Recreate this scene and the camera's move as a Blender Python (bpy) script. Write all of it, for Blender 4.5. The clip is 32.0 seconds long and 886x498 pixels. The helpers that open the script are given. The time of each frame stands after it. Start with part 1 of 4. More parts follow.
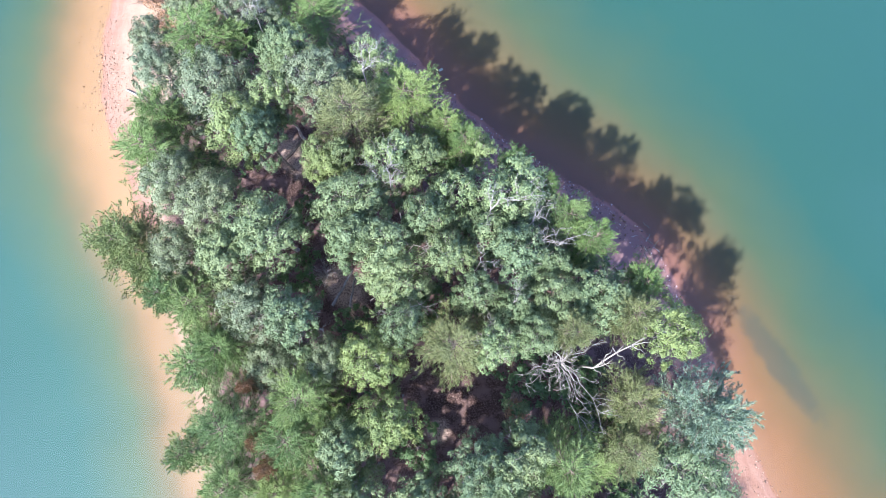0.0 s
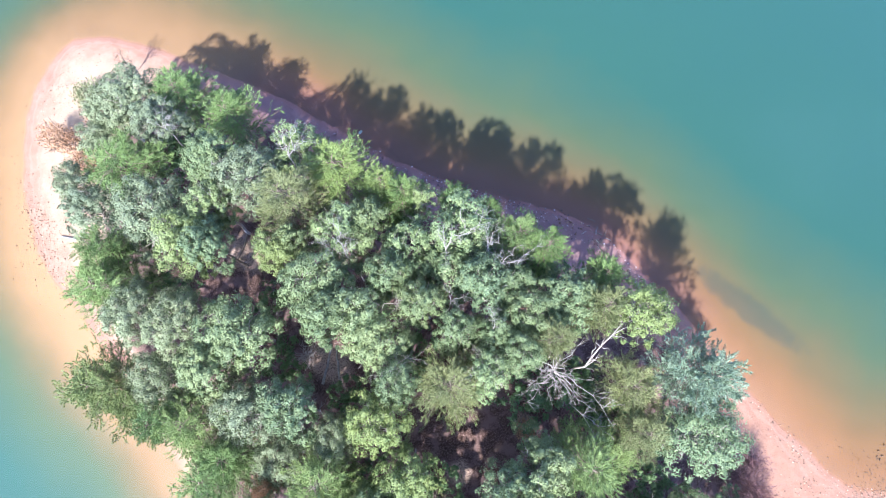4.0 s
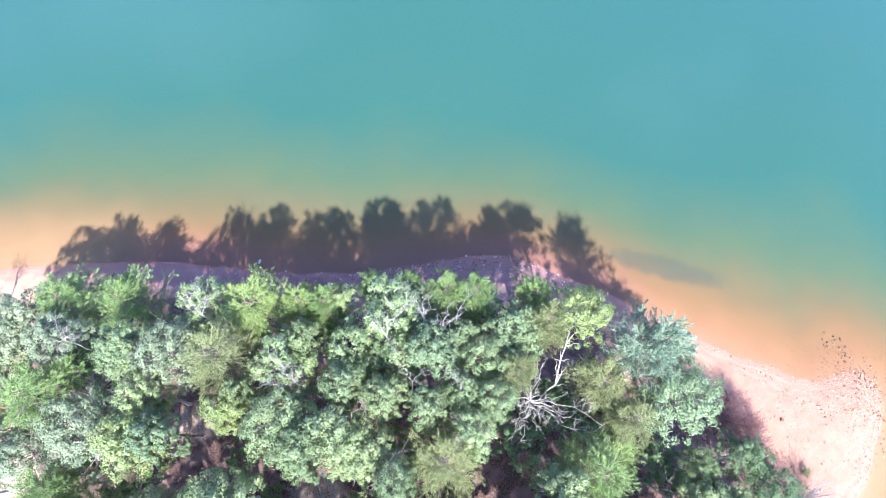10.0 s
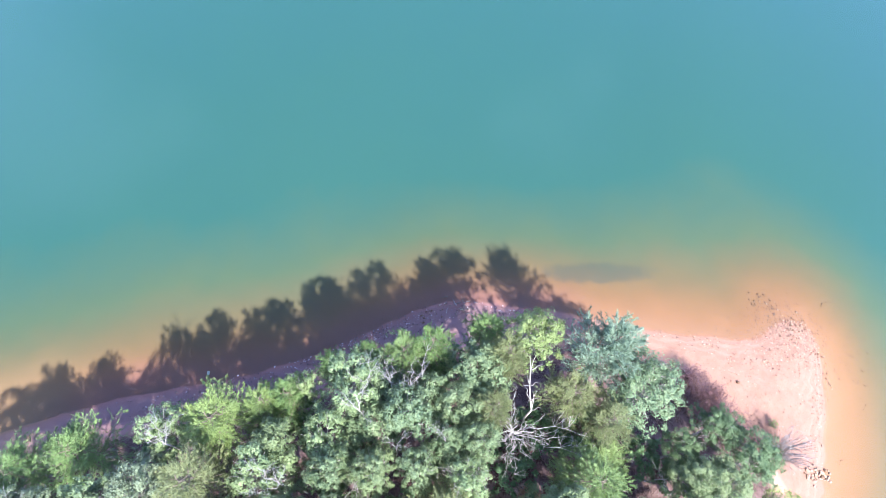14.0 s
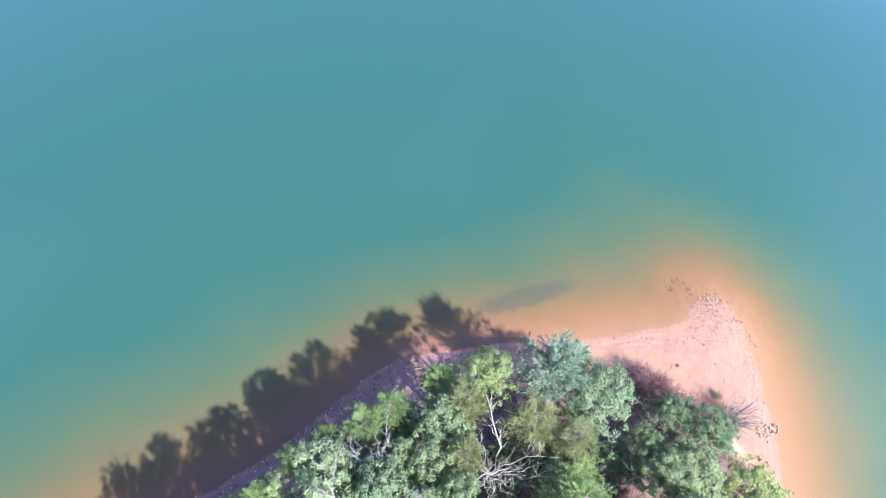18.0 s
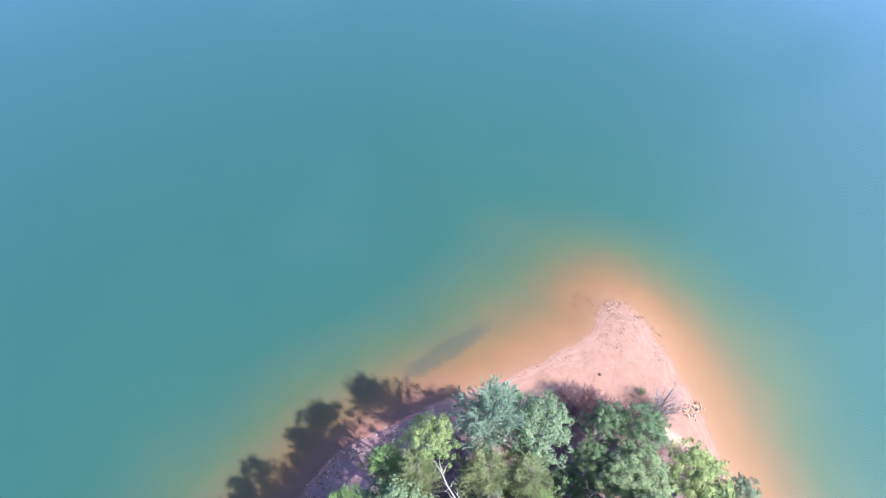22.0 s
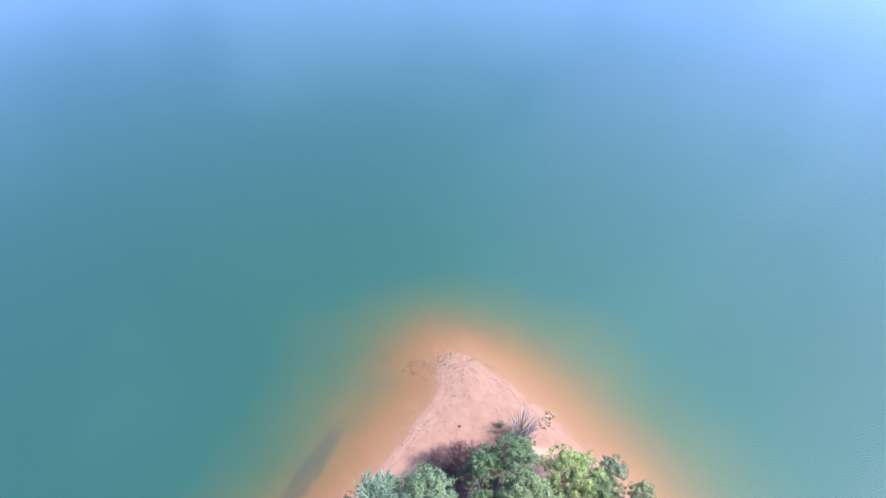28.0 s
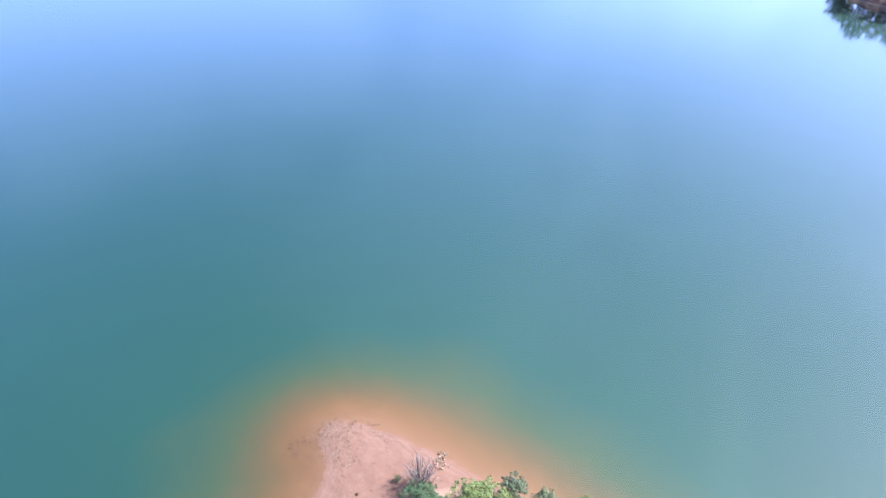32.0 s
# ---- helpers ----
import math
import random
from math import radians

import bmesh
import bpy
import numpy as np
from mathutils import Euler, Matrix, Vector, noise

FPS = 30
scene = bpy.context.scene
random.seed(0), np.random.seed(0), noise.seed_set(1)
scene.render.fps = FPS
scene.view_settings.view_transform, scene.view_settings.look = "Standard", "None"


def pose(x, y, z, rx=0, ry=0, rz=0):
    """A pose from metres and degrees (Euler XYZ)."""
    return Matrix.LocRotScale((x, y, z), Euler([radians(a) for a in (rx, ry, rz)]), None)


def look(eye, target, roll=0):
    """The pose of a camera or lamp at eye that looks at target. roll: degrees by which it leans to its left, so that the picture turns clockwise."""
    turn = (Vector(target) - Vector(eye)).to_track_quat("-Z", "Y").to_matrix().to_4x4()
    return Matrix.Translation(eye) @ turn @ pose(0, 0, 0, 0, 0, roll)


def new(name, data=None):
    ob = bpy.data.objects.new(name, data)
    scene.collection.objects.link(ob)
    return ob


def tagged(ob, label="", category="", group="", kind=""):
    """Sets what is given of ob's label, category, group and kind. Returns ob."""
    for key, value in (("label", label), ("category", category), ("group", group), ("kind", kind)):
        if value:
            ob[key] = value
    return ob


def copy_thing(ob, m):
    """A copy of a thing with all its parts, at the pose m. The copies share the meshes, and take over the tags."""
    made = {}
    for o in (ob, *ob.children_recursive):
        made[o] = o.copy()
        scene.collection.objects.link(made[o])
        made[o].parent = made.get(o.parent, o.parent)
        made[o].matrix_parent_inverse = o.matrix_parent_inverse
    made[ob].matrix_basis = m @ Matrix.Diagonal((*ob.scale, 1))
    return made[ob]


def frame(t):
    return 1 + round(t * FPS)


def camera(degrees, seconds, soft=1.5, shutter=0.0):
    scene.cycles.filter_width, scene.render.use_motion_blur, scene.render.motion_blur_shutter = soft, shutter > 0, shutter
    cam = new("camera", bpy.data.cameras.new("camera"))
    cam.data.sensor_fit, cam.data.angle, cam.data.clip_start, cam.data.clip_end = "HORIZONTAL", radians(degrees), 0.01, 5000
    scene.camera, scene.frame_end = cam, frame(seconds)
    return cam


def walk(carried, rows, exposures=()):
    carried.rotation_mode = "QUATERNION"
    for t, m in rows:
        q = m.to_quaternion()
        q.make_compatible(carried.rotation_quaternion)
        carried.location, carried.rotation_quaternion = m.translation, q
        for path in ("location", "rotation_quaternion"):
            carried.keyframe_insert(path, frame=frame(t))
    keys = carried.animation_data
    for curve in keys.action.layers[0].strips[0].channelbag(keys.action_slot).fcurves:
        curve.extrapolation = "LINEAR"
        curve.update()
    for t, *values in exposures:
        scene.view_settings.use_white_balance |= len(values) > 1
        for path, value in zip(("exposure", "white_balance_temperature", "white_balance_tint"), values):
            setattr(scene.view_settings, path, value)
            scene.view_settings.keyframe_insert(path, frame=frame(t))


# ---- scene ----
cam = camera(73.8, 32.0, soft=0.78)
PATH = [
    (0, (-0.259, -1.554, 45.847), (-0.188, -1.276, 43.868), 0.53),
    (3, (-0.26, -1.35, 46.947), (-0.065, -1.015, 44.985), 3.61),
    (6, (-0.38, -1.35, 47.348), (-0.031, -0.991, 45.412), 5.05),
    (9, (-0.168, -0.936, 48.129), (0.349, -0.606, 46.225), 6.11),
    (11, (-0.3, -0.9, 48.715), (0.342, -0.606, 46.844), 5.63),
    (13, (-0.75, -0.5, 49.309), (0.022, -0.28, 47.477), 6.33),
    (17, (-0.811, 0.21, 50.217), (0.163, 0.212, 48.47), 6.6),
    (19, (-0.458, 0.306, 51.028), (0.59, 0.17, 49.33), 6.0),
    (22, (-0.167, 0.1, 52.417), (0.952, -0.294, 50.807), 4.45),
    (25, (-0.444, 0.2, 53.017), (0.672, -0.516, 51.52), 4.22),
    (28, (-0.9, 0.6, 53.27), (0.1, -0.447, 51.89), 3.69),
    (30, (-0.85, 1.3, 53.407), (0.002, 0.038, 52.11), 3.81),
    (32, (-0.35, 2.0, 53.553), (0.292, 0.542, 52.344), 3.79),
]
EXPOSURES = [(t, stops, kelvin, 12) for t, stops, kelvin in ((0, 1.48, 6060), (3, 1.59, 6090), (9, 2.02, 6080), (13, 1.86, 6080), (17, 1.63, 6150), (20, 1.53, 6050),
                                                              (25, 1.43, 5950), (28, 1.30, 6000), (32, 1.04, 6050))]
walk(cam, [(t, look(eye, target, roll)) for t, eye, target, roll in PATH], EXPOSURES)

# ---- light ----
SUN_AZ, SUN_EL = radians(223.5), radians(48.0)      # the sun stands to the south-west of the island
world = bpy.data.worlds.new("sky")
scene.world = world
world.use_nodes = True
wn, wl = world.node_tree.nodes, world.node_tree.links
sky = wn.new("ShaderNodeTexSky")
sky.sky_type, sky.sun_disc = "NISHITA", False
sky.sun_elevation, sky.sun_rotation = SUN_EL, radians(226.5)
sky.air_density, sky.dust_density, sky.ozone_density = 1.0, 1.4, 4.0
wn["Background"].inputs["Strength"].default_value = 0.058
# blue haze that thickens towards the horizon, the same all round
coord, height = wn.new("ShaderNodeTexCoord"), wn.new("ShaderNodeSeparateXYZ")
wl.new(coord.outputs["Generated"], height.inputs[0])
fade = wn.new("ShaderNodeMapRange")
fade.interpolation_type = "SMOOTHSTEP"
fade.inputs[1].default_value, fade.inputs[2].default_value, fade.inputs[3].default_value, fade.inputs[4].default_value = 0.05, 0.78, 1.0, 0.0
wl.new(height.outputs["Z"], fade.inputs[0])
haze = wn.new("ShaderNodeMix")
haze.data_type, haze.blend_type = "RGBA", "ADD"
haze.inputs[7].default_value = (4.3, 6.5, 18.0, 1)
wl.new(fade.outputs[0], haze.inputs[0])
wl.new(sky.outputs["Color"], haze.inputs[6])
# the pale glow of the haze round the sun
near = wn.new("ShaderNodeVectorMath")
near.operation = "DOT_PRODUCT"
near.inputs[1].default_value = (math.cos(SUN_AZ) * math.cos(SUN_EL), math.sin(SUN_AZ) * math.cos(SUN_EL), math.sin(SUN_EL))
wl.new(coord.outputs["Generated"], near.inputs[0])
glow = wn.new("ShaderNodeMapRange")
glow.interpolation_type = "SMOOTHSTEP"
glow.inputs[1].default_value, glow.inputs[2].default_value = 0.4, 1.0
wl.new(near.outputs["Value"], glow.inputs[0])
aureole = wn.new("ShaderNodeMix")
aureole.data_type, aureole.blend_type = "RGBA", "ADD"
aureole.inputs[7].default_value = (3.4, 4.3, 5.2, 1)
wl.new(glow.outputs[0], aureole.inputs[0])
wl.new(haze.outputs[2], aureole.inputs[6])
# thin high cloud
veil = wn.new("ShaderNodeTexNoise")
veil.inputs["Scale"].default_value, veil.inputs["Detail"].default_value, veil.inputs["Roughness"].default_value = 1.7, 3.0, 0.55
wl.new(coord.outputs["Generated"], veil.inputs["Vector"])
wisp = wn.new("ShaderNodeMapRange")
wisp.interpolation_type = "SMOOTHSTEP"
wisp.inputs[1].default_value, wisp.inputs[2].default_value = 0.47, 0.62
wl.new(veil.outputs["Fac"], wisp.inputs[0])
cloud = wn.new("ShaderNodeMix")
cloud.data_type, cloud.blend_type = "RGBA", "ADD"
cloud.inputs[7].default_value = (1.5, 2.0, 3.0, 1)
wl.new(wisp.outputs[0], cloud.inputs[0])
wl.new(aureole.outputs[2], cloud.inputs[6])
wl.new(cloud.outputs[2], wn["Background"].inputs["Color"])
sun = new("sun", bpy.data.lights.new("sun", "SUN"))
sun.data.energy, sun.data.angle, sun.data.color = 5.0, radians(1.2), (1.0, 0.95, 0.88)
sun.matrix_world = look((math.cos(SUN_AZ) * 60, math.sin(SUN_AZ) * 60, math.tan(SUN_EL) * 60), (0, 0, 0))


# ---- materials ----
class Net:
    """A small node-tree writer."""

    def __init__(self, name):
        self.mat = bpy.data.materials.new(name)
        self.mat.use_nodes = True
        self.n, self.l = self.mat.node_tree.nodes, self.mat.node_tree.links
        self.bsdf, self.out = self.n["Principled BSDF"], self.n["Material Output"]

    def add(self, kind, **values):
        node = self.n.new(kind)
        for key, v in values.items():
            node.inputs[key.replace("_", " ")].default_value = v
        return node

    def link(self, a, b):
        self.l.new(a, b)

    def noise(self, scale, detail=4.0, rough=0.6, coord=None):
        node = self.add("ShaderNodeTexNoise", Scale=scale, Detail=detail, Roughness=rough)
        self.link(coord or self.place(), node.inputs["Vector"])
        return node.outputs["Fac"]

    def place(self):
        return self.n.new("ShaderNodeNewGeometry").outputs["Position"]

    def math(self, op, a, b=0.0, c=0.0):
        node = self.n.new("ShaderNodeMath")
        node.operation = op
        for i, v in enumerate((a, b, c)):
            if isinstance(v, (int, float)):
                node.inputs[i].default_value = v
            else:
                self.link(v, node.inputs[i])
        return node.outputs[0]

    def ramp(self, fac, *stops):
        node = self.n.new("ShaderNodeValToRGB")
        while len(node.color_ramp.elements) < len(stops):
            node.color_ramp.elements.new(0.5)
        for e, (at, colour) in zip(node.color_ramp.elements, stops):
            e.position, e.color = at, (*colour, 1)
        self.link(fac, node.inputs["Fac"])
        return node.outputs["Color"]

    def mix(self, fac, a, b, blend="MIX"):
        node = self.n.new("ShaderNodeMix")
        node.data_type, node.blend_type = "RGBA", blend
        for sock, v in ((node.inputs[0], fac), (node.inputs[6], a), (node.inputs[7], b)):
            if isinstance(v, (int, float)):
                sock.default_value = v
            elif isinstance(v, tuple):
                sock.default_value = (*v, 1)
            else:
                self.link(v, sock)
        return node.outputs[2]

    def span(self, value, lo, hi):
        node = self.n.new("ShaderNodeMapRange")
        node.interpolation_type = "SMOOTHSTEP"
        self.link(value, node.inputs[0])
        node.inputs[1].default_value, node.inputs[2].default_value = lo, hi
        return node.outputs[0]

    def spot(self, at, turn, size, wobble):
        """1 inside an oval patch of ground, falling softly to 0 at its edge."""
        node = self.n.new("ShaderNodeMapping")
        node.vector_type = "TEXTURE"
        node.inputs["Location"].default_value, node.inputs["Rotation"].default_value, node.inputs["Scale"].default_value = at, (0, 0, turn), size
        self.link(self.place(), node.inputs["Vector"])
        far = self.n.new("ShaderNodeVectorMath")
        far.operation = "LENGTH"
        self.link(node.outputs[0], far.inputs[0])
        edge = self.math("ADD", far.outputs["Value"], self.math("MULTIPLY", self.math("SUBTRACT", wobble, 0.5), 0.8))
        return self.math("SUBTRACT", 1.0, self.span(edge, 0.55, 1.05))

    def bump(self, height, strength, distance):
        node = self.add("ShaderNodeBump", Strength=strength, Distance=distance)
        self.link(height, node.inputs["Height"])
        self.link(node.outputs["Normal"], self.bsdf.inputs["Normal"])

    def colour(self, sock):
        self.link(sock, self.bsdf.inputs["Base Color"])


def ground_material():
    """Leaf litter on the island, pale clay sand on the beach, orange sediment in the shallows and turbid green-blue
    lake below.
    """
    m = Net("lake_shore_ground")
    sep = m.n.new("ShaderNodeSeparateXYZ")
    m.link(m.place(), sep.inputs[0])
    z = sep.outputs["Z"]
    broad, mid, fine = m.noise(0.12, 3), m.noise(0.9, 5), m.noise(9.0, 5, 0.7)
    wob = m.math("ADD", z, m.math("MULTIPLY", m.math("SUBTRACT", broad, 0.5), 0.5))
    bed = m.ramp(m.math("DIVIDE", wob, -3.2),
                 (0.0, (0.266, 0.140, 0.085)), (0.09, (0.240, 0.123, 0.065)), (0.19, (0.194, 0.108, 0.054)), (0.32, (0.125, 0.096, 0.052)),
                 (0.48, (0.064, 0.094, 0.058)), (0.70, (0.0245, 0.083, 0.076)), (1.0, (0.0205, 0.076, 0.081)))
    sand = m.ramp(mid, (0.25, (0.246, 0.137, 0.102)), (0.5, (0.268, 0.153, 0.116)), (0.75, (0.292, 0.175, 0.136)))
    sand = m.mix(m.span(fine, 0.52, 0.75), sand, (0.17, 0.095, 0.065))
    sand = m.mix(m.math("MULTIPLY", m.span(m.math("SUBTRACT", m.math("MULTIPLY_ADD", broad, 8.0, sep.outputs["Y"]), sep.outputs["X"]), 30.0, 44.0), m.span(m.math("MULTIPLY_ADD", mid, 0.3, z), 0.2, 0.6)),
                 sand, m.mix(fine, (0.24, 0.175, 0.125), (0.44, 0.345, 0.27)))
    lines = m.math("SINE", m.math("MULTIPLY_ADD", mid, 9.0, m.math("MULTIPLY", z, 85.0)))
    sand = m.mix(m.math("MULTIPLY", m.span(lines, 0.1, 0.95), m.math("SUBTRACT", 0.2, m.math("MULTIPLY", m.span(z, 0.12, 0.42), 0.17))), sand, (0.36, 0.245, 0.20))
    grit = m.noise(34.0, 3, 0.75)
    sand = m.mix(m.math("MULTIPLY", m.span(grit, 0.56, 0.70), 0.6), sand, (0.12, 0.070, 0.050))
    litter = m.ramp(fine, (0.3, (0.030, 0.017, 0.015)), (0.5, (0.086, 0.052, 0.046)), (0.72, (0.27, 0.19, 0.175)))
    litter = m.mix(m.span(mid, 0.45, 0.65), litter, (0.175, 0.115, 0.110))
    sand = m.mix(m.span(m.math("ADD", z, m.math("MULTIPLY", mid, 0.08)), 0.05, 0.11), (0.225, 0.118, 0.075), sand)
    land = m.mix(m.span(m.math("ADD", z, m.math("MULTIPLY", m.math("SUBTRACT", mid, 0.5), 0.5)), 0.75, 1.15), sand, litter)
    north = m.span(m.math("SUBTRACT", m.math("MULTIPLY_ADD", broad, 6.0, sep.outputs["Y"]), sep.outputs["X"]), 24.0, 38.0)
    bed = m.mix(m.math("MULTIPLY", north, m.math("MULTIPLY", m.span(wob, -1.4, -0.1), 0.65)), bed, (0.300, 0.192, 0.112))
    west = m.math("MULTIPLY", m.span(m.math("MULTIPLY", sep.outputs["X"], -1.0), 14.0, 18.0), m.math("SUBTRACT", 1.0, north))
    bed = m.mix(m.math("MULTIPLY", west, m.span(wob, -1.2, -0.1)), bed, (0.215, 0.142, 0.084))
    land = m.mix(m.math("MULTIPLY", west, m.math("SUBTRACT", 1.0, m.span(z, 0.6, 1.0))), land, m.mix(fine, (0.16, 0.105, 0.070), (0.30, 0.215, 0.155)))
    # long dark oval on the bed off the east shore
    streak = m.math("MULTIPLY", m.spot((24.7, -9.8, 0), radians(-69.5), (6.4, 1.35, 9), mid), 0.5)
    bed = m.mix(streak, bed, (0.05, 0.065, 0.06))
    # bare soil in the clearings, its colour lightened to hold the patches of sun
    for at, size in (((-8.0, 14.2, 0), (1.5, 2.3, 9)), ((-2.2, -8.1, 0), (1.1, 1.1, 9)), ((3.8, -7.8, 0), (0.9, 1.2, 9)), ((-6.4, 3.4, 0), (1.5, 2.2, 9))):
        bare = m.spot(at, 0.4, size, mid)
        land = m.mix(m.math("MULTIPLY", bare, m.span(fine, 0.3, 0.6)), land, (0.44, 0.33, 0.275))
    clay = m.spot((10.4, -27.0, 0), radians(35), (2.6, 1.0, 9), mid)
    land = m.mix(m.math("MULTIPLY", clay, m.span(fine, 0.25, 0.6)), land, (0.34, 0.22, 0.165))
    # tree shade's purple put into the gravel and bed colour along the north-east shore
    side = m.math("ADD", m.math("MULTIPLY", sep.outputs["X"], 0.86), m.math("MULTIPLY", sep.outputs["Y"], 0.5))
    shade_tint = m.math("MULTIPLY", m.math("MULTIPLY", m.span(side, 9.5, 11.5), m.math("SUBTRACT", m.span(sep.outputs["Y"], -11.0, -5.0), m.span(sep.outputs["Y"], 26.0, 33.0))), m.math("MULTIPLY", m.span(wob, -0.85, -0.1), 0.85))
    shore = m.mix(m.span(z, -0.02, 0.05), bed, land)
    m.colour(m.mix(m.math("MULTIPLY", shade_tint, m.math("SUBTRACT", 1.0, m.span(z, 1.0, 1.4))), shore, m.mix(m.span(z, -0.05, 0.15), m.mix(fine, (0.185, 0.076, 0.066), (0.300, 0.146, 0.126)), m.mix(fine, (0.145, 0.085, 0.095), (0.290, 0.188, 0.200)))))
    rough = m.span(z, -0.1, 0.25)
    m.link(m.math("MULTIPLY_ADD", rough, 0.3, 0.62), m.bsdf.inputs["Roughness"])
    m.bsdf.inputs["Specular IOR Level"].default_value = 0.2
    m.bump(m.math("MULTIPLY", m.math("ADD", fine, mid), m.span(z, -1.0, -0.1)), 0.5, 0.05)
    return m.mat


def water_material():
    m = Net("lake_water")
    m.n.remove(m.bsdf)
    fres = m.add("ShaderNodeFresnel", IOR=1.48)
    clear = m.add("ShaderNodeBsdfTransparent", Color=(0.90, 0.97, 0.96, 1))
    gloss = m.add("ShaderNodeBsdfGlossy", Color=(1, 1, 1, 1), Roughness=0.09)
    mix = m.n.new("ShaderNodeMixShader")
    m.link(m.math("MINIMUM", m.math("MULTIPLY", fres.outputs[0], 1.6), 0.7), mix.inputs[0])
    m.link(clear.outputs[0], mix.inputs[1])
    m.link(gloss.outputs[0], mix.inputs[2])
    m.link(mix.outputs[0], m.out.inputs["Surface"])
    return m.mat


def leaf_material(name, dark, light, gloss=0.35, sheer=0.08):
    m = Net(name)
    dark, light = (tuple(c * k for c, k in zip(tone, (1.04, 1.03, 1.06))) for tone in (dark, light))
    rnd = m.n.new("ShaderNodeNewGeometry").outputs["Random Per Island"]
    tree = m.n.new("ShaderNodeObjectInfo").outputs["Random"]
    base = m.mix(m.math("MULTIPLY_ADD", rnd, 0.55, 0.28), dark, light)
    base = m.mix(m.math("MULTIPLY", tree, 0.45), base, tuple(c * k for c, k in zip(light, (1.05, 0.95, 0.75))))
    base = m.mix(m.span(m.noise(1.3, 2), 0.5, 0.8), base, tuple(c * k for c, k in zip(dark, (1.1, 1.0, 0.8))))
    m.colour(base)
    m.bsdf.inputs["Roughness"].default_value = 0.5
    m.bsdf.inputs["Specular IOR Level"].default_value = gloss * 0.85
    thin = m.n.new("ShaderNodeBsdfTranslucent")
    m.link(m.mix(0.5, base, (0.24, 0.32, 0.09)), thin.inputs["Color"])
    mix = m.n.new("ShaderNodeMixShader")
    mix.inputs[0].default_value = sheer
    m.link(m.bsdf.outputs[0], mix.inputs[1])
    m.link(thin.outputs[0], mix.inputs[2])
    m.link(mix.outputs[0], m.out.inputs["Surface"])
    return m.mat


def rough_material(name, dark, light, scale, bump=0.4):
    m = Net(name)
    tree = m.n.new("ShaderNodeObjectInfo").outputs["Random"]
    a = m.ramp(m.noise(scale, 5), (0.3, dark), (0.7, light))
    m.colour(m.mix(m.math("MULTIPLY", tree, 0.5), a, tuple(0.75 * (x + y) / 2 for x, y in zip(dark, light))))
    m.bsdf.inputs["Roughness"].default_value = 0.9
    m.bump(m.noise(scale * 3, 4), bump, 0.02)
    return m.mat


GROUND, WATER = ground_material(), water_material()
BARK = rough_material("grey_brown_bark", (0.10, 0.075, 0.06), (0.28, 0.23, 0.19), 6)
PALE_BARK = rough_material("pale_grey_bark", (0.20, 0.175, 0.16), (0.42, 0.39, 0.365), 5)
DEAD = rough_material("bleached_dead_wood", (0.17, 0.155, 0.15), (0.46, 0.44, 0.43), 5)
TWIG = rough_material("purple_brown_twigs", (0.10, 0.055, 0.065), (0.27, 0.17, 0.18), 5)
STONE = rough_material("clay_stained_stone", (0.16, 0.095, 0.062), (0.47, 0.345, 0.255), 3)
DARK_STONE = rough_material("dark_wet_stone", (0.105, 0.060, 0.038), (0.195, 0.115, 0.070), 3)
def pebble_material(name, *stops):
    """Each pebble has a colour of its own."""
    m = Net(name)
    m.colour(m.ramp(m.n.new("ShaderNodeNewGeometry").outputs["Random Per Island"], *stops))
    m.bsdf.inputs["Roughness"].default_value = 0.85
    return m.mat


GRIT = pebble_material("mixed_pebbles", (0.0, (0.10, 0.062, 0.046)), (0.3, (0.17, 0.105, 0.076)), (0.7, (0.27, 0.175, 0.13)), (1.0, (0.38, 0.27, 0.205)))
SHINGLE = pebble_material("grey_pebbles", (0.0, (0.05, 0.035, 0.035)), (0.4, (0.15, 0.10, 0.10)), (0.8, (0.26, 0.19, 0.19)), (1.0, (0.46, 0.38, 0.38)))
LEAF = {
    "oak": leaf_material("oak_leaves", (0.042, 0.089, 0.055), (0.214, 0.284, 0.148), 0.28),
    "grey": leaf_material("grey_green_leaves", (0.055, 0.089, 0.065), (0.242, 0.302, 0.186), 0.28),
    "pale": leaf_material("pale_green_leaves", (0.062, 0.112, 0.062), (0.293, 0.385, 0.186), 0.28),
    "yellow": leaf_material("yellow_green_leaves", (0.080, 0.125, 0.048), (0.250, 0.318, 0.138), 0.25),
    "lime": leaf_material("lime_green_leaves", (0.060, 0.110, 0.042), (0.236, 0.305, 0.122), 0.25),
    "young": leaf_material("understorey_leaves", (0.028, 0.066, 0.038), (0.123, 0.210, 0.095), 0.25),
    "pine": leaf_material("pine_needles", (0.038, 0.074, 0.034), (0.176, 0.285, 0.106), 0.3, 0.06),
    "lightpine": leaf_material("light_pine_needles", (0.056, 0.095, 0.040), (0.222, 0.322, 0.118), 0.3, 0.06),
    "olivepine": leaf_material("olive_pine_needles", (0.068, 0.092, 0.046), (0.225, 0.265, 0.125), 0.3, 0.06),
    "darkpine": leaf_material("dark_pine_needles", (0.040, 0.070, 0.032), (0.202, 0.268, 0.104), 0.3, 0.06),
    "bluepine": leaf_material("blue_green_needles", (0.052, 0.106, 0.082), (0.250, 0.355, 0.262), 0.4, 0.15),
    "brown": leaf_material("dry_brown_leaves", (0.130, 0.073, 0.053), (0.408, 0.256, 0.168), 0.2),
}
LEAF["fineoak"] = LEAF["oak"]
LEAF["rustpine"] = LEAF["brown"]
LEAF["darkoak"] = leaf_material("dark_green_leaves", (0.030, 0.066, 0.038), (0.138, 0.205, 0.098), 0.22)
